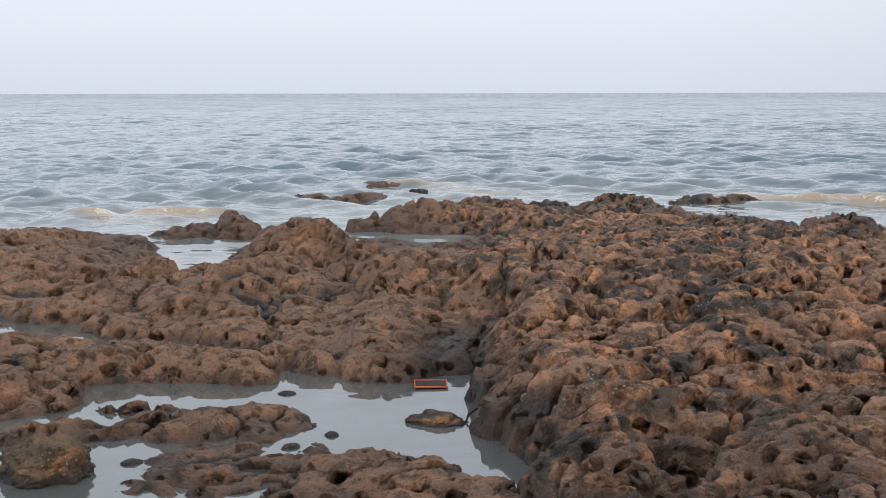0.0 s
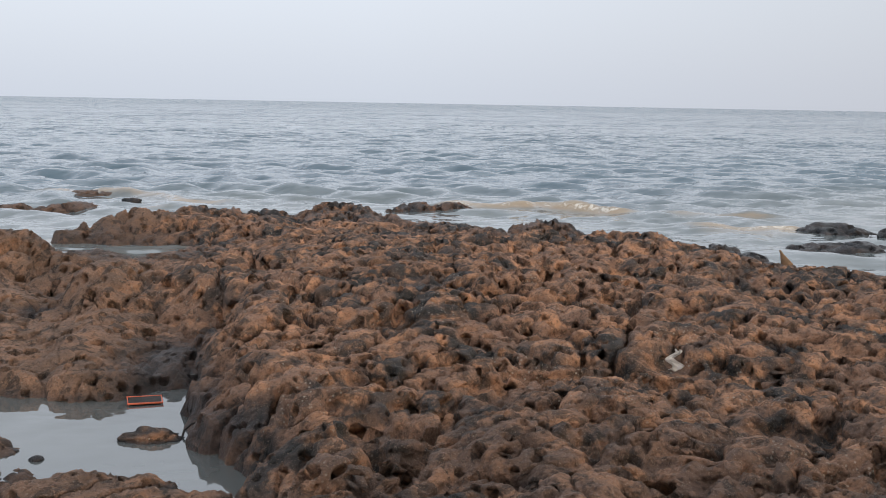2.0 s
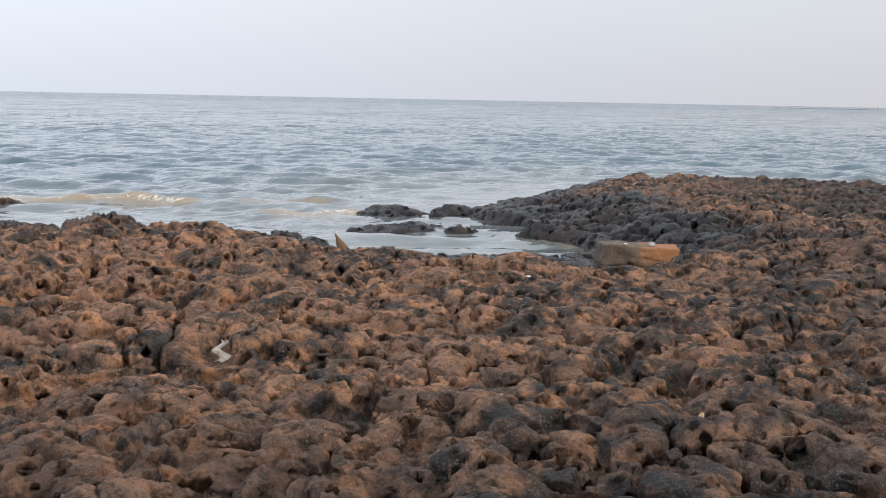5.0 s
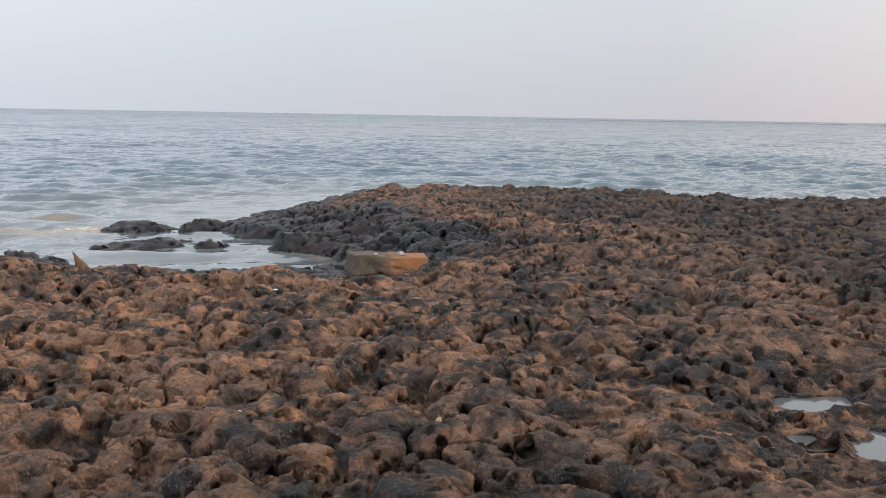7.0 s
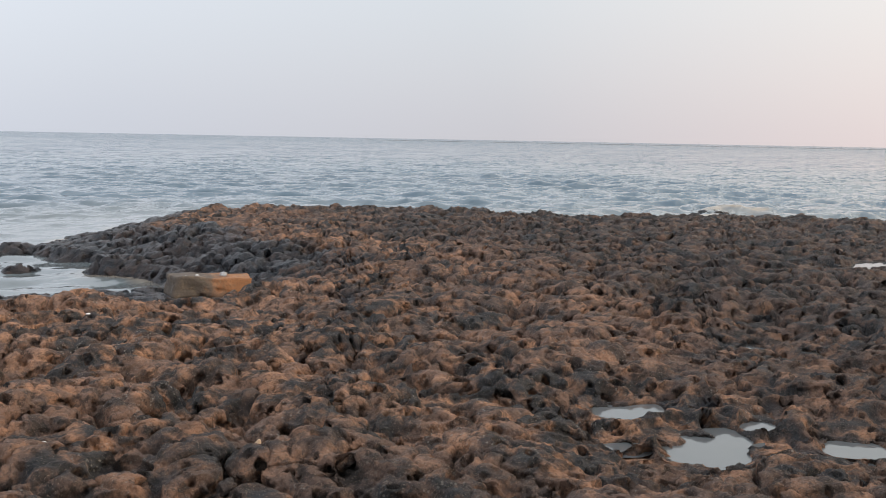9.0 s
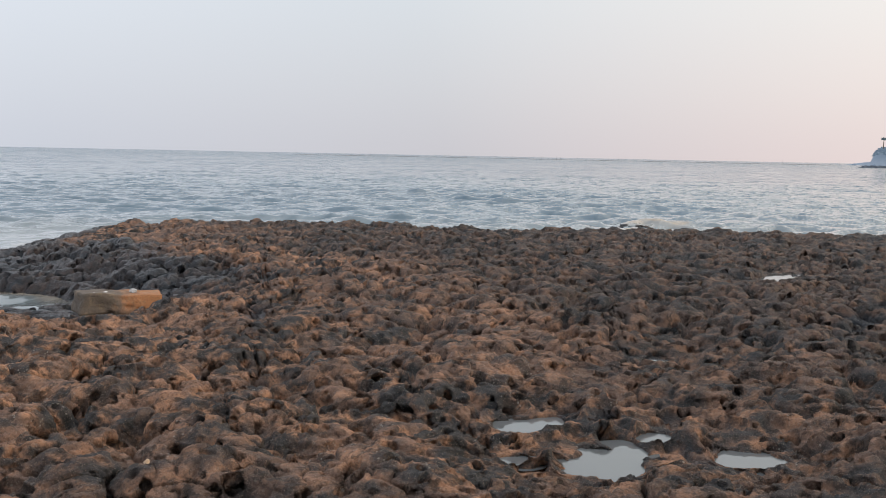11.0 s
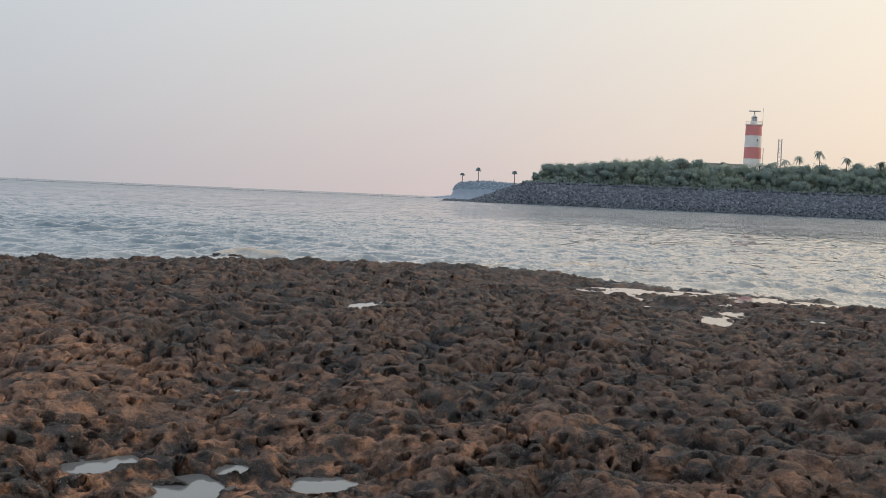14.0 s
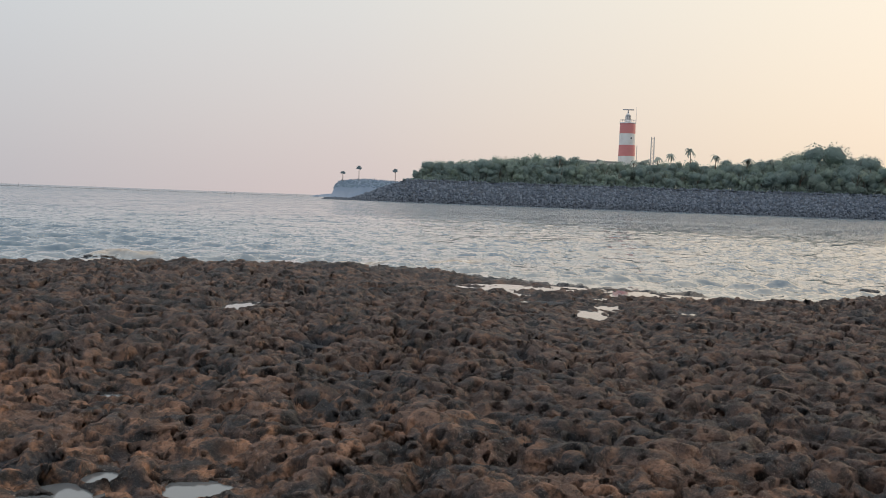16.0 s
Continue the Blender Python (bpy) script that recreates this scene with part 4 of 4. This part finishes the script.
# ---------------------------------------------------------------- puddles
for cx, cy, rx, ry, level in PUDDLES:
    bm = bmesh.new()
    ring = [bm.verts.new((math.cos(a) * rx * 1.45, math.sin(a) * ry * 1.45, 0)) for a in np.linspace(0, 2 * math.pi, 28, endpoint=False)]
    mid_v = bm.verts.new((0, 0, 0))
    for a, b in zip(ring, ring[1:] + ring[:1]):
        bm.faces.new((mid_v, a, b))
    pud = part("puddle_water", bm, PUDDLE)
    pud.matrix_basis = pose(cx, cy, level)
    tagged(pud, "still shallow puddle mirroring the sky in a rock hollow", "puddle", kind="structure")

# water standing among the stones behind the reef's outer rim
bm = bmesh.new()
banks = [(bm.verts.new((x - 1.5, y - 0.4, 0.085)), bm.verts.new((x + 0.35, y + 0.3, 0.085))) for x, y in STRAND]
for (a, b), (c, d) in zip(banks, banks[1:]):
    bm.faces.new((a, c, d, b))
tagged(part("strand_water", bm, PUDDLE), "shallow still water among stones behind the reef's rim", "puddle", kind="structure")

# ---------------------------------------------------------------- the far shore
TOE = [(418.0, 52.0), (414.5, 37.0), (415.5, 13.0), (415.0, -21.0), (407.0, -85.0), (386.0, -154.0), (345.0, -235.0), (250.0, -330.0)]


def along_toe(s):
    """A spot on the dyke's foot and the way inland, s metres from its tip."""
    for (ax, ay), (bx, by) in zip(TOE, TOE[1:]):
        ln = math.hypot(bx - ax, by - ay)
        if s <= ln or (bx, by) == TOE[-1]:
            ux, uy = (bx - ax) / ln, (by - ay) / ln
            bend = min(1.0, max(0.0, (ay + uy * s + 60) / -60.0))
            way = radians(-10.0 * bend)
            return ax + ux * s, ay + uy * s, math.cos(way), math.sin(way)
        s -= ln


CREST = 8.9


def crest_at(s):
    return CREST * min(1.0, max(0.02, (s - 12.0) / 22.0))


def build_dyke():
    rows = 26
    stations = np.linspace(0, 420, 420)
    co, faces = [], []
    for s in stations:
        x, y, nx, ny = along_toe(float(s))
        top = crest_at(s)
        for r in range(rows):
            f = r / (rows - 1)
            inland = f * 14.0 if f < 0.97 else 90.0
            z = -0.8 + (top + 0.8) * min(1.0, f / 0.85) + (0.35 * noise.noise(Vector((s * 0.9, f * 14, 0)))) * (f < 0.9)
            co.append((x + nx * inland, y + ny * inland, z))
    for i in range(len(stations) - 1):
        for r in range(rows - 1):
            a = i * rows + r
            faces.append((a, a + rows, a + rows + 1, a + 1))
    me = bpy.data.meshes.new("sea_wall_bank")
    me.from_pydata(co, [], faces)
    me.materials.append(STONE)
    ob = new("sea_wall_bank", me)
    tagged(ob, "sloping sea wall bank of grey armour stone", "sea wall", kind="structure")
    # the armour stones, far too many to count
    rnd = random.Random(5)
    proto = []
    for n in range(6):
        bm = bmesh.new()
        bmesh.ops.create_icosphere(bm, subdivisions=1, radius=1.0)
        proto.append(([Vector((v.co.x * 1.0, v.co.y * 0.8, v.co.z * 0.7)) * (1 + 0.35 * noise.noise(v.co * 1.7 + Vector((n * 5, 0, 0)))) for v in bm.verts], [[v.index for v in f.verts] for f in bm.faces]))
        bm.free()
    co, faces = [], []
    for n in range(6800):
        s = rnd.uniform(2, 290)
        f = rnd.random()
        x, y, nx, ny = along_toe(s)
        top = crest_at(s)
        at = Vector((x + nx * f * 12.5, y + ny * f * 12.5, -0.3 + (top + 0.45) * f))
        if at.z > top + 0.3:
            continue
        size = rnd.uniform(0.40, 0.90)
        turn = Euler((rnd.uniform(0, 6), rnd.uniform(0, 6), rnd.uniform(0, 6))).to_matrix()
        verts, fs = proto[n % 6]
        base = len(co)
        co += [tuple(at + turn @ v * size) for v in verts]
        faces += [tuple(base + i for i in f2) for f2 in fs]
    me = bpy.data.meshes.new("armour_stones")
    me.from_pydata(co, [], faces)
    k = Mat("armour_blocks", 0.9)
    isl = k.node("ShaderNodeNewGeometry").outputs["Random Per Island"]
    # block tones run bluish, with the distance haze mixed into them
    c = k.mix(isl, (0.068, 0.090, 0.125), (0.22, 0.255, 0.30))
    c = k.mix(k.span(k.noise(1.5, 3), 0.4, 0.7, 0.0, 0.5), c, (0.13, 0.145, 0.17))
    hz = k.node("ShaderNodeSeparateXYZ")
    k.link(k.c.outputs["Object"], hz.inputs[0])
    k.colour(k.mix(k.span(k.math("ADD", hz.outputs[2], k.noise(0.3, 3)), 3.8, 0.6, 0.0, 0.6), c, (0.085, 0.100, 0.120)))
    me.materials.append(k.m)
    tagged(new("armour_stones", me), "grey quarried armour stones piled on the sea wall", "armour stones", kind="stuff")


build_dyke()

# hinterland behind the wall
land = bmesh.new()
pts = []
for s in np.linspace(20, 420, 60):
    x, y, nx, ny = along_toe(float(s))
    pts.append((land.verts.new((x + nx * 11, y + ny * 11, crest_at(s) - 0.3)), land.verts.new((x + nx * 320, y + ny * 320, CREST + 0.3))))
for (a, b), (c, d) in zip(pts, pts[1:]):
    land.faces.new((a, c, d, b))
tagged(part("far_ground", land, EARTH), "dry ground behind the sea wall under trees", "ground", kind="structure")


# trees
def crown_bm(rnd, width, height, leaves, leaf):
    """A broad crown of leaf clumps with an uneven outline and gaps."""
    bm = bmesh.new()
    lobes = [(Vector((rnd.uniform(-0.55, 0.55) * width, rnd.uniform(-0.5, 0.5) * width, rnd.uniform(-0.38, 0.32) * height)), rnd.uniform(0.22, 0.36)) for _ in range(7)]
    for c, r in lobes:
        got = bmesh.ops.create_icosphere(bm, subdivisions=2, radius=1.0)
        for v in got["verts"]:
            d = v.co.normalized()
            k = 0.74 + 0.45 * noise.noise(d * 2.2 + c * 3.0) + 0.16 * noise.noise(d * 5.0 + c)
            v.co = c + Vector((d.x * r * width, d.y * r * width, d.z * r * height * 0.72)) * k
    for _ in range(leaves):
        c, r = rnd.choice(lobes)
        d = Vector((rnd.gauss(0, 1), rnd.gauss(0, 1), rnd.gauss(0, 1))).normalized() * rnd.uniform(0.70, 1.14)
        p = c + Vector((d.x * r * width, d.y * r * width, d.z * r * height * 0.72))
        q = Euler((rnd.uniform(-1.2, 1.2), rnd.uniform(-1.2, 1.2), rnd.uniform(0, 6.3))).to_matrix()
        s = leaf * rnd.uniform(0.6, 1.5)
        vs = [bm.verts.new(p + q @ Vector((a * s, b * s * 0.6, c2 * s))) for a, b, c2 in ((-0.55, -0.1, 0), (0.1, -0.55, 0.12), (0.6, 0.05, 0), (-0.05, 0.55, 0.1))]
        bm.faces.new(vs)
    return bm


def tree(seed, height, width, leafmat):
    rnd = random.Random(seed)
    t = root("tree", pose(0, 0, 0), "green broad-leaved coastal tree behind the sea wall", "tree", "trees along the shore")
    bm = bmesh.new()
    fork = Vector((rnd.uniform(-0.3, 0.3), rnd.uniform(-0.3, 0.3), height * 0.35))
    tube(bm, (0, 0, -0.5), fork, 0.26, 0.17, 7)
    for _ in range(4):
        tip = Vector((rnd.uniform(-0.6, 0.6) * width * 0.6, rnd.uniform(-0.6, 0.6) * width * 0.6, height * rnd.uniform(0.6, 0.85)))
        tube(bm, fork, tip, 0.14, 0.04, 6)
    part("trunk", bm, BARK, t)
    bm = crown_bm(rnd, width, height * 0.95, 1500, 0.30)
    bmesh.ops.translate(bm, verts=bm.verts[:], vec=(0, 0, height * 0.46))
    part("crown", bm, leafmat, t)
    return t


KINDS = [(8.5, 5.2, HAZED_LEAF), (8.0, 6.0, HAZED_LEAF_DARK), (9.5, 5.6, HAZED_LEAF), (7.0, 5.4, HAZED_LEAF_DARK), (10.0, 6.6, HAZED_LEAF)]
rnd = random.Random(11)
protos = [tree(50 + n, *kk) for n, kk in enumerate(KINDS)]
# skyline of the wood: metres along the wall, height over its crest
SKYLINE = [(36, 6.0), (43, 8.6), (56, 9.6), (63, 10.3), (70, 10.0), (75, 13.0), (83, 11.6), (90, 11.8), (103, 11.2), (119, 9.9), (140, 11.0), (150, 11.0), (159, 11.6), (172, 11.6), (182, 15.2), (188, 17.2), (194, 14.6), (215, 12.9), (300, 12.5), (360, 12.5)]
skyline_s, skyline_h = zip(*SKYLINE)
first = set()
for row, (inland, gain, gap) in enumerate(((17.5, 0.58, 4.4), (21.5, 0.80, 4.6), (26.0, 0.96, 4.2), (32.0, 1.0, 4.6))):
    s = 38.0 + row * 1.5
    while s < 330:
        x, y, nx, ny = along_toe(s)
        kind = rnd.randrange(5)
        want = 1.15 * float(np.interp(s, skyline_s, skyline_h)) * gain * rnd.uniform(0.80, 1.07)
        size = want / (KINDS[kind][0] * 1.0)
        m = pose(x + nx * inland + rnd.uniform(-1.5, 1.5), y + ny * inland, CREST - 0.2, 0, 0, rnd.uniform(0, 360)) @ Matrix.Diagonal((size * 1.05, size * 1.05, size, 1))
        if kind not in first:
            first.add(kind)
            protos[kind].matrix_basis = m
        else:
            t = copy_thing(protos[kind], Matrix())
            t.matrix_basis = m
        s += gap * rnd.uniform(0.75, 1.3)

# scrub at the foot of the trees
bm = bmesh.new()
rs = random.Random(3)
for _ in range(9000):
    s = rs.uniform(33, 330)
    x, y, nx, ny = along_toe(s)
    d = rs.uniform(11.5, 18)
    p = Vector((x + nx * d, y + ny * d, CREST - 0.2 + abs(rs.gauss(0, 1.1)) * min(1, (s - 30) / 20)))
    q = Euler((rs.uniform(-1.2, 1.2), rs.uniform(-1.2, 1.2), rs.uniform(0, 6.3))).to_matrix()
    z = rs.uniform(0.35, 0.8)
    bm.faces.new([bm.verts.new(p + q @ Vector((a * z, b * z, 0))) for a, b in ((-0.5, -0.3), (0.2, -0.5), (0.6, 0.1), (0, 0.5))])
tagged(part("scrub", bm, HAZED_LEAF_DARK, smooth=False), "low green scrub along the top of the wall", "scrub", kind="stuff")


def palm(height, spread, label, group, fronds=15, fan=False, bend=0.4, leafmat=HAZED_PALM_LEAF, thick=0.2):
    rn = random.Random(int(height * 10))
    t = root("palm_tree", pose(0, 0, 0), label, "palm", group)
    bm = bmesh.new()
    last = Vector((0, 0, -0.5))
    for i in range(1, 7):
        p = Vector((bend * (i / 6) ** 2, 0, height * i / 6))
        tube(bm, last, p, thick * (1.15 - 0.07 * i), thick * (1.08 - 0.07 * i), 7)
        last = p
    part("trunk", bm, BARK, t)
    bm = bmesh.new()
    for n in range(fronds):
        a = n * 2.4 + rn.uniform(-0.2, 0.2)
        up = rn.uniform(-0.35, 1.0)
        ax = Vector((math.cos(a), math.sin(a), 0))
        side = Vector((-math.sin(a), math.cos(a), 0))
        prev = None
        for i in range(7):
            f = i / 6
            if fan:
                p = last + (ax * math.cos(up * 1.3) + Vector((0, 0, math.sin(up * 1.3)))) * spread * f
                w = spread * 0.34 * math.sin(math.pi * min(1, f * 1.02 + 0.02)) + 0.02
            else:
                p = last + ax * spread * f + Vector((0, 0, spread * (0.75 * up * f - 0.85 * f * f)))
                w = 0.30 * spread * 0.5 * math.sin(math.pi * (0.08 + 0.9 * f)) + 0.02
            drop = Vector((0, 0, -0.5 * w))
            row = (bm.verts.new(p + side * w + drop), bm.verts.new(p), bm.verts.new(p - side * w + drop))
            if prev:
                bm.faces.new((prev[0], prev[1], row[1], row[0]))
                bm.faces.new((prev[1], prev[2], row[2], row[1]))
            prev = row
    part("fronds", bm, leafmat, t)
    return t


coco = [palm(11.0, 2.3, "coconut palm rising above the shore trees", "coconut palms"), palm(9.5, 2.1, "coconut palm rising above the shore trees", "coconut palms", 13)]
COCO = [(133, 13.5), (138, 15.0), (145, 17.0), (154, 14.8), (165, 13.6), (173, 13.6), (124, 11.8), (129, 12.4), (112, 11.8)]
for n, (s, top) in enumerate(COCO):
    x, y, nx, ny = along_toe(s)
    hh = (11.0, 9.5)[n % 2]
    size = (top - 0.8) / hh
    m = pose(x + nx * 27, y + ny * 27, CREST - 0.2, 0, 0, 50 * n) @ Matrix.Diagonal((1.05, 1.05, size, 1))
    if n < 2:
        coco[n].matrix_basis = m
    else:
        copy_thing(coco[n % 2], Matrix()).matrix_basis = m


# ---------------------------------------------------------------- lighthouse
def lighthouse():
    lh = root("lighthouse", pose(455, -72.3, CREST), "round red and white banded lighthouse tower behind trees", "lighthouse")
    z0 = CREST

    def ring(name, a, b, ra, rb, mat, label="", parent=lh):
        bm = bmesh.new()
        tube(bm, (0, 0, a - z0), (0, 0, b - z0), ra, rb, 32, name in ("gallery", "lantern_roof", "lantern_base"))
        return part(name, bm, mat, parent, label)

    ring("base_band", z0 - 0.5, 22.4, 3.75, 3.45, WHITE, "white painted band")
    ring("red_band", 22.4, 27.0, 3.46, 3.36, RED, "red painted band")
    mid_band = ring("white_band", 27.0, 31.8, 3.35, 3.28, WHITE, "white painted band")
    ring("red_band", 31.8, 36.0, 3.29, 3.22, RED, "red painted band")
    for zz, a in ((29.8, 200), (18.5, 190)):
        bm = bmesh.new()
        box(bm, (0.25, 0.5, 0.8), (math.cos(radians(a)) * 3.33, math.sin(radians(a)) * 3.33, zz - z0), 0.02, Matrix.Rotation(radians(a), 4, "Z"))
        part("window", bm, DARK_GLASS, lh, "small dark window", smooth=False)
    gallery = ring("gallery", 36.0, 36.4, 3.4, 3.4, WHITE)
    for n in range(20):
        a = n / 20 * 2 * math.pi
        bm = bmesh.new()
        tube(bm, (3.3 * math.cos(a), 3.3 * math.sin(a), 36.5 - z0), (3.3 * math.cos(a), 3.3 * math.sin(a), 37.5 - z0), 0.03, 0.03, 6)
        part("baluster", bm, STEEL, gallery)
    bm = bmesh.new()
    for n in range(32):
        a, b = n / 32 * 2 * math.pi, (n + 1) / 32 * 2 * math.pi
        tube(bm, (3.3 * math.cos(a), 3.3 * math.sin(a), 37.5 - z0), (3.3 * math.cos(b), 3.3 * math.sin(b), 37.5 - z0), 0.06, 0.06, 5)
    part("handrail", bm, STEEL, gallery)
    ring("lantern_base", 36.5, 37.6, 1.35, 1.3, WHITE)
    lantern = ring("lantern_glass", 37.6, 39.2, 1.05, 1.05, plain("lantern_panes", (0.42, 0.42, 0.43), 0.15, 2.0), "pale glazed lantern room")
    for n in range(8):
        a = n / 8 * 2 * math.pi
        bm = bmesh.new()
        tube(bm, (1.1 * math.cos(a), 1.1 * math.sin(a), 37.6 - z0), (1.1 * math.cos(a), 1.1 * math.sin(a), 39.2 - z0), 0.07, 0.07, 5)
        part("glazing_bar", bm, WHITE, lantern)
    ring("lantern_roof", 39.2, 40.4, 1.25, 0.25, WHITE, "white conical roof")
    ring("radar_post", 40.3, 41.6, 0.32, 0.22, STEEL)
    bm = bmesh.new()
    box(bm, (0.5, 4.6, 0.45), (0, 0, 41.8 - z0), 0.05)
    part("radar_antenna", bm, STEEL, lh, "grey radar scanner bar")
    bm = bmesh.new()
    tube(bm, (0, -3.4, 36.3 - z0), (0, -3.4, 43.2 - z0), 0.09, 0.05, 6)
    part("aerial_mast", bm, STEEL, lh)
    bm = bmesh.new()
    for sx in (-0.5, 0.5):
        tube(bm, (sx, -4.2, 0), (sx, -4.2, 27.0 - z0), 0.08, 0.08, 5)
    part("ladder_frame", bm, STEEL, lh)


lighthouse()


def lattice_mast():
    t = root("lattice_mast", pose(453, -82.7, CREST), "slim grey steel lattice mast beside the lighthouse", "mast")
    top = 30.7 - CREST
    legs = [(-0.75, -0.75), (0.75, -0.75), (0.75, 0.75), (-0.75, 0.75)]
    for lx, ly in legs:
        bm = bmesh.new()
        tube(bm, (lx, ly, -0.3), (lx * 0.8, ly * 0.8, top), 0.13, 0.10, 6)
        part("leg", bm, STEEL, t)
    for i in range(14):
        f, g = i / 14, (i + 1) / 14
        bm = bmesh.new()
        for (ax, ay), (bx, by) in zip(legs, legs[1:] + legs[:1]):
            kf, kg = 1 - 0.2 * f, 1 - 0.2 * g
            tube(bm, (ax * kf, ay * kf, top * f), (bx * kg, by * kg, top * g), 0.05, 0.05, 4)
        part("brace", bm, STEEL, t)


lattice_mast()


def keeper_house():
    hs = root("keeper_house", pose(452.0, -60.0, CREST, 0, 0, 6), "low white flat-roofed building among the trees", "house")
    bm = bmesh.new()
    box(bm, (8, 17, 10.4), (0, 0, 5.2), 0.05)
    part("wall", bm, WHITE, hs, smooth=False)
    bm = bmesh.new()
    box(bm, (9, 18, 0.5), (0, 0, 10.65), 0.08)
    part("roof", bm, plain("roof_felt", (0.42, 0.40, 0.38), 0.9, 0.6), hs, smooth=False)
    for yy in (-5.5, 0, 5.5):
        bm = bmesh.new()
        box(bm, (0.2, 1.6, 1.4), (-4.02, yy, 8.6), 0.02)
        part("window", bm, DARK_GLASS, hs, smooth=False)


keeper_house()


# ---------------------------------------------------------------- far headland
def headland():
    prof = [(-40, 13.0), (15, 14.5), (45, 15.0), (60, 15.5), (76, 16.2), (90, 14.8), (96, 13.6), (99.5, 11.0), (100.8, 5.5), (102.0, 3.0), (106, 2.6), (112, 1.8), (119, 0.5), (124, -0.6)]
    ys, zs = zip(*prof)
    co, faces = [], []
    rows = 14
    span = np.linspace(-40, 124, 165)
    for yv in span:
        top = float(np.interp(yv, ys, zs))
        for r in range(rows):
            f = r / (rows - 1)
            rise = min(1.0, f / 0.55) ** 0.8
            wob = 0.8 * noise.noise(Vector((yv * 0.25, f * 6, 3)))
            co.append((885 + 60 * f + 2.0 * wob, yv, -0.8 + (top + 0.8) * rise + 0.7 * wob * (f > 0.2) * (top > 3)))
    for i in range(len(span) - 1):
        for r in range(rows - 1):
            a = i * rows + r
            faces.append((a, a + 1, a + rows + 1, a + rows))
    me = bpy.data.meshes.new("far_headland")
    me.from_pydata(co, [], faces)
    me.materials.append(FAR_ROCK)
    me.polygons.foreach_set("use_smooth", np.ones(len(me.polygons), bool))
    tagged(new("far_headland", me), "low hazy blue-grey headland across the water", "headland", kind="structure")
    bm = bmesh.new()
    rr_ = random.Random(9)
    for _ in range(4200):
        yv = rr_.uniform(-35, 99)
        top = float(np.interp(yv, ys, zs))
        f = rr_.uniform(0.0, 1.0)
        p = Vector((890 + 30 * f, yv, top * (0.55 + 0.45 * f) + abs(rr_.gauss(0, 0.5)) + max(0, 1.0 * noise.noise(Vector((yv * 0.12, 0, 0)))) * f))
        q = Euler((rr_.uniform(-1.2, 1.2), rr_.uniform(-1.2, 1.2), rr_.uniform(0, 6.3))).to_matrix()
        s = rr_.uniform(0.6, 1.5)
        bm.faces.new([bm.verts.new(p + q @ Vector((a * s, b * s, 0))) for a, b in ((-0.5, -0.3), (0.2, -0.5), (0.6, 0.1), (0, 0.5))])
    tagged(part("headland_scrub", bm, FAR_LEAF, smooth=False), "hazy scrub covering the far headland", "scrub", kind="stuff")
    fanp = palm(10.0, 2.7, "lone fan palm on the far headland's skyline", "palms on the headland", 44, True, 0.2, distance_material("far_palm", (0.12, 0.14, 0.14), (0.15, 0.17, 0.17), (0.05, 0.07, 0.085)), 0.32)
    for n, (yv, top) in enumerate(((92.3, 21.6), (78.8, 26.0), (48.5, 24.6))):
        gz = float(np.interp(yv, ys, zs)) - 0.6
        m = pose(905, yv, gz, 0, 0, 70 * n) @ Matrix.Diagonal((1.0, 1.0, (top - gz - 1.2) / 10.0, 1))
        if n:
            copy_thing(fanp, Matrix()).matrix_basis = m
        else:
            fanp.matrix_basis = m

    for yv, wide in ((106.5, 2.0), (92.0, 1.5)):
        rock = part("far_rock", rock_bm((1.5, wide, 1.3), int(yv), 3, 0.15, 0.0), FAR_ROCK)
        rock.matrix_basis = pose(850, yv, 0.1)
        tagged(rock, "small dark rock in the sea off the headland", "rock", "rocks off the headland")


headland()


# ---------------------------------------------------------------- line of net stakes out at sea
def net_stakes():
    fence = root("net_stake_line", pose(0, 0, 0), "long line of thin fishing-net stakes standing in the sea", "net stakes")
    rn = random.Random(21)
    far = 690.0
    spots = []
    az = 7.8
    while az < 36.0:
        spots.append(az)
        az += rn.choice((0.2, 0.4, 0.5, 0.9, 1.6))
    proto = None
    for a in spots:
        x, y = far * math.cos(radians(a)), far * math.sin(radians(a))
        if proto is None:
            bm = bmesh.new()
            tube(bm, (0, 0, -1), (0, 0, 2.0), 0.10, 0.07, 6)
            proto = part("stake", bm, POLE, fence)
            ob = proto
        else:
            ob = new("stake", proto.data)
            ob.parent = fence
        ob.matrix_basis = pose(x, y, rn.uniform(-0.5, 0.4), rn.uniform(-3, 3), rn.uniform(-3, 3), 0)
    bm = bmesh.new()
    last = None
    for a in np.linspace(spots[0], spots[-1], 60):
        p = Vector((far * math.cos(radians(a)), far * math.sin(radians(a)), 0.22 + 0.08 * math.sin(a * 9)))
        if last:
            tube(bm, last, p, 0.10, 0.10, 5)
        last = p
    part("float_rope", bm, POLE, fence, "dark rope with floats along the stakes")


net_stakes()
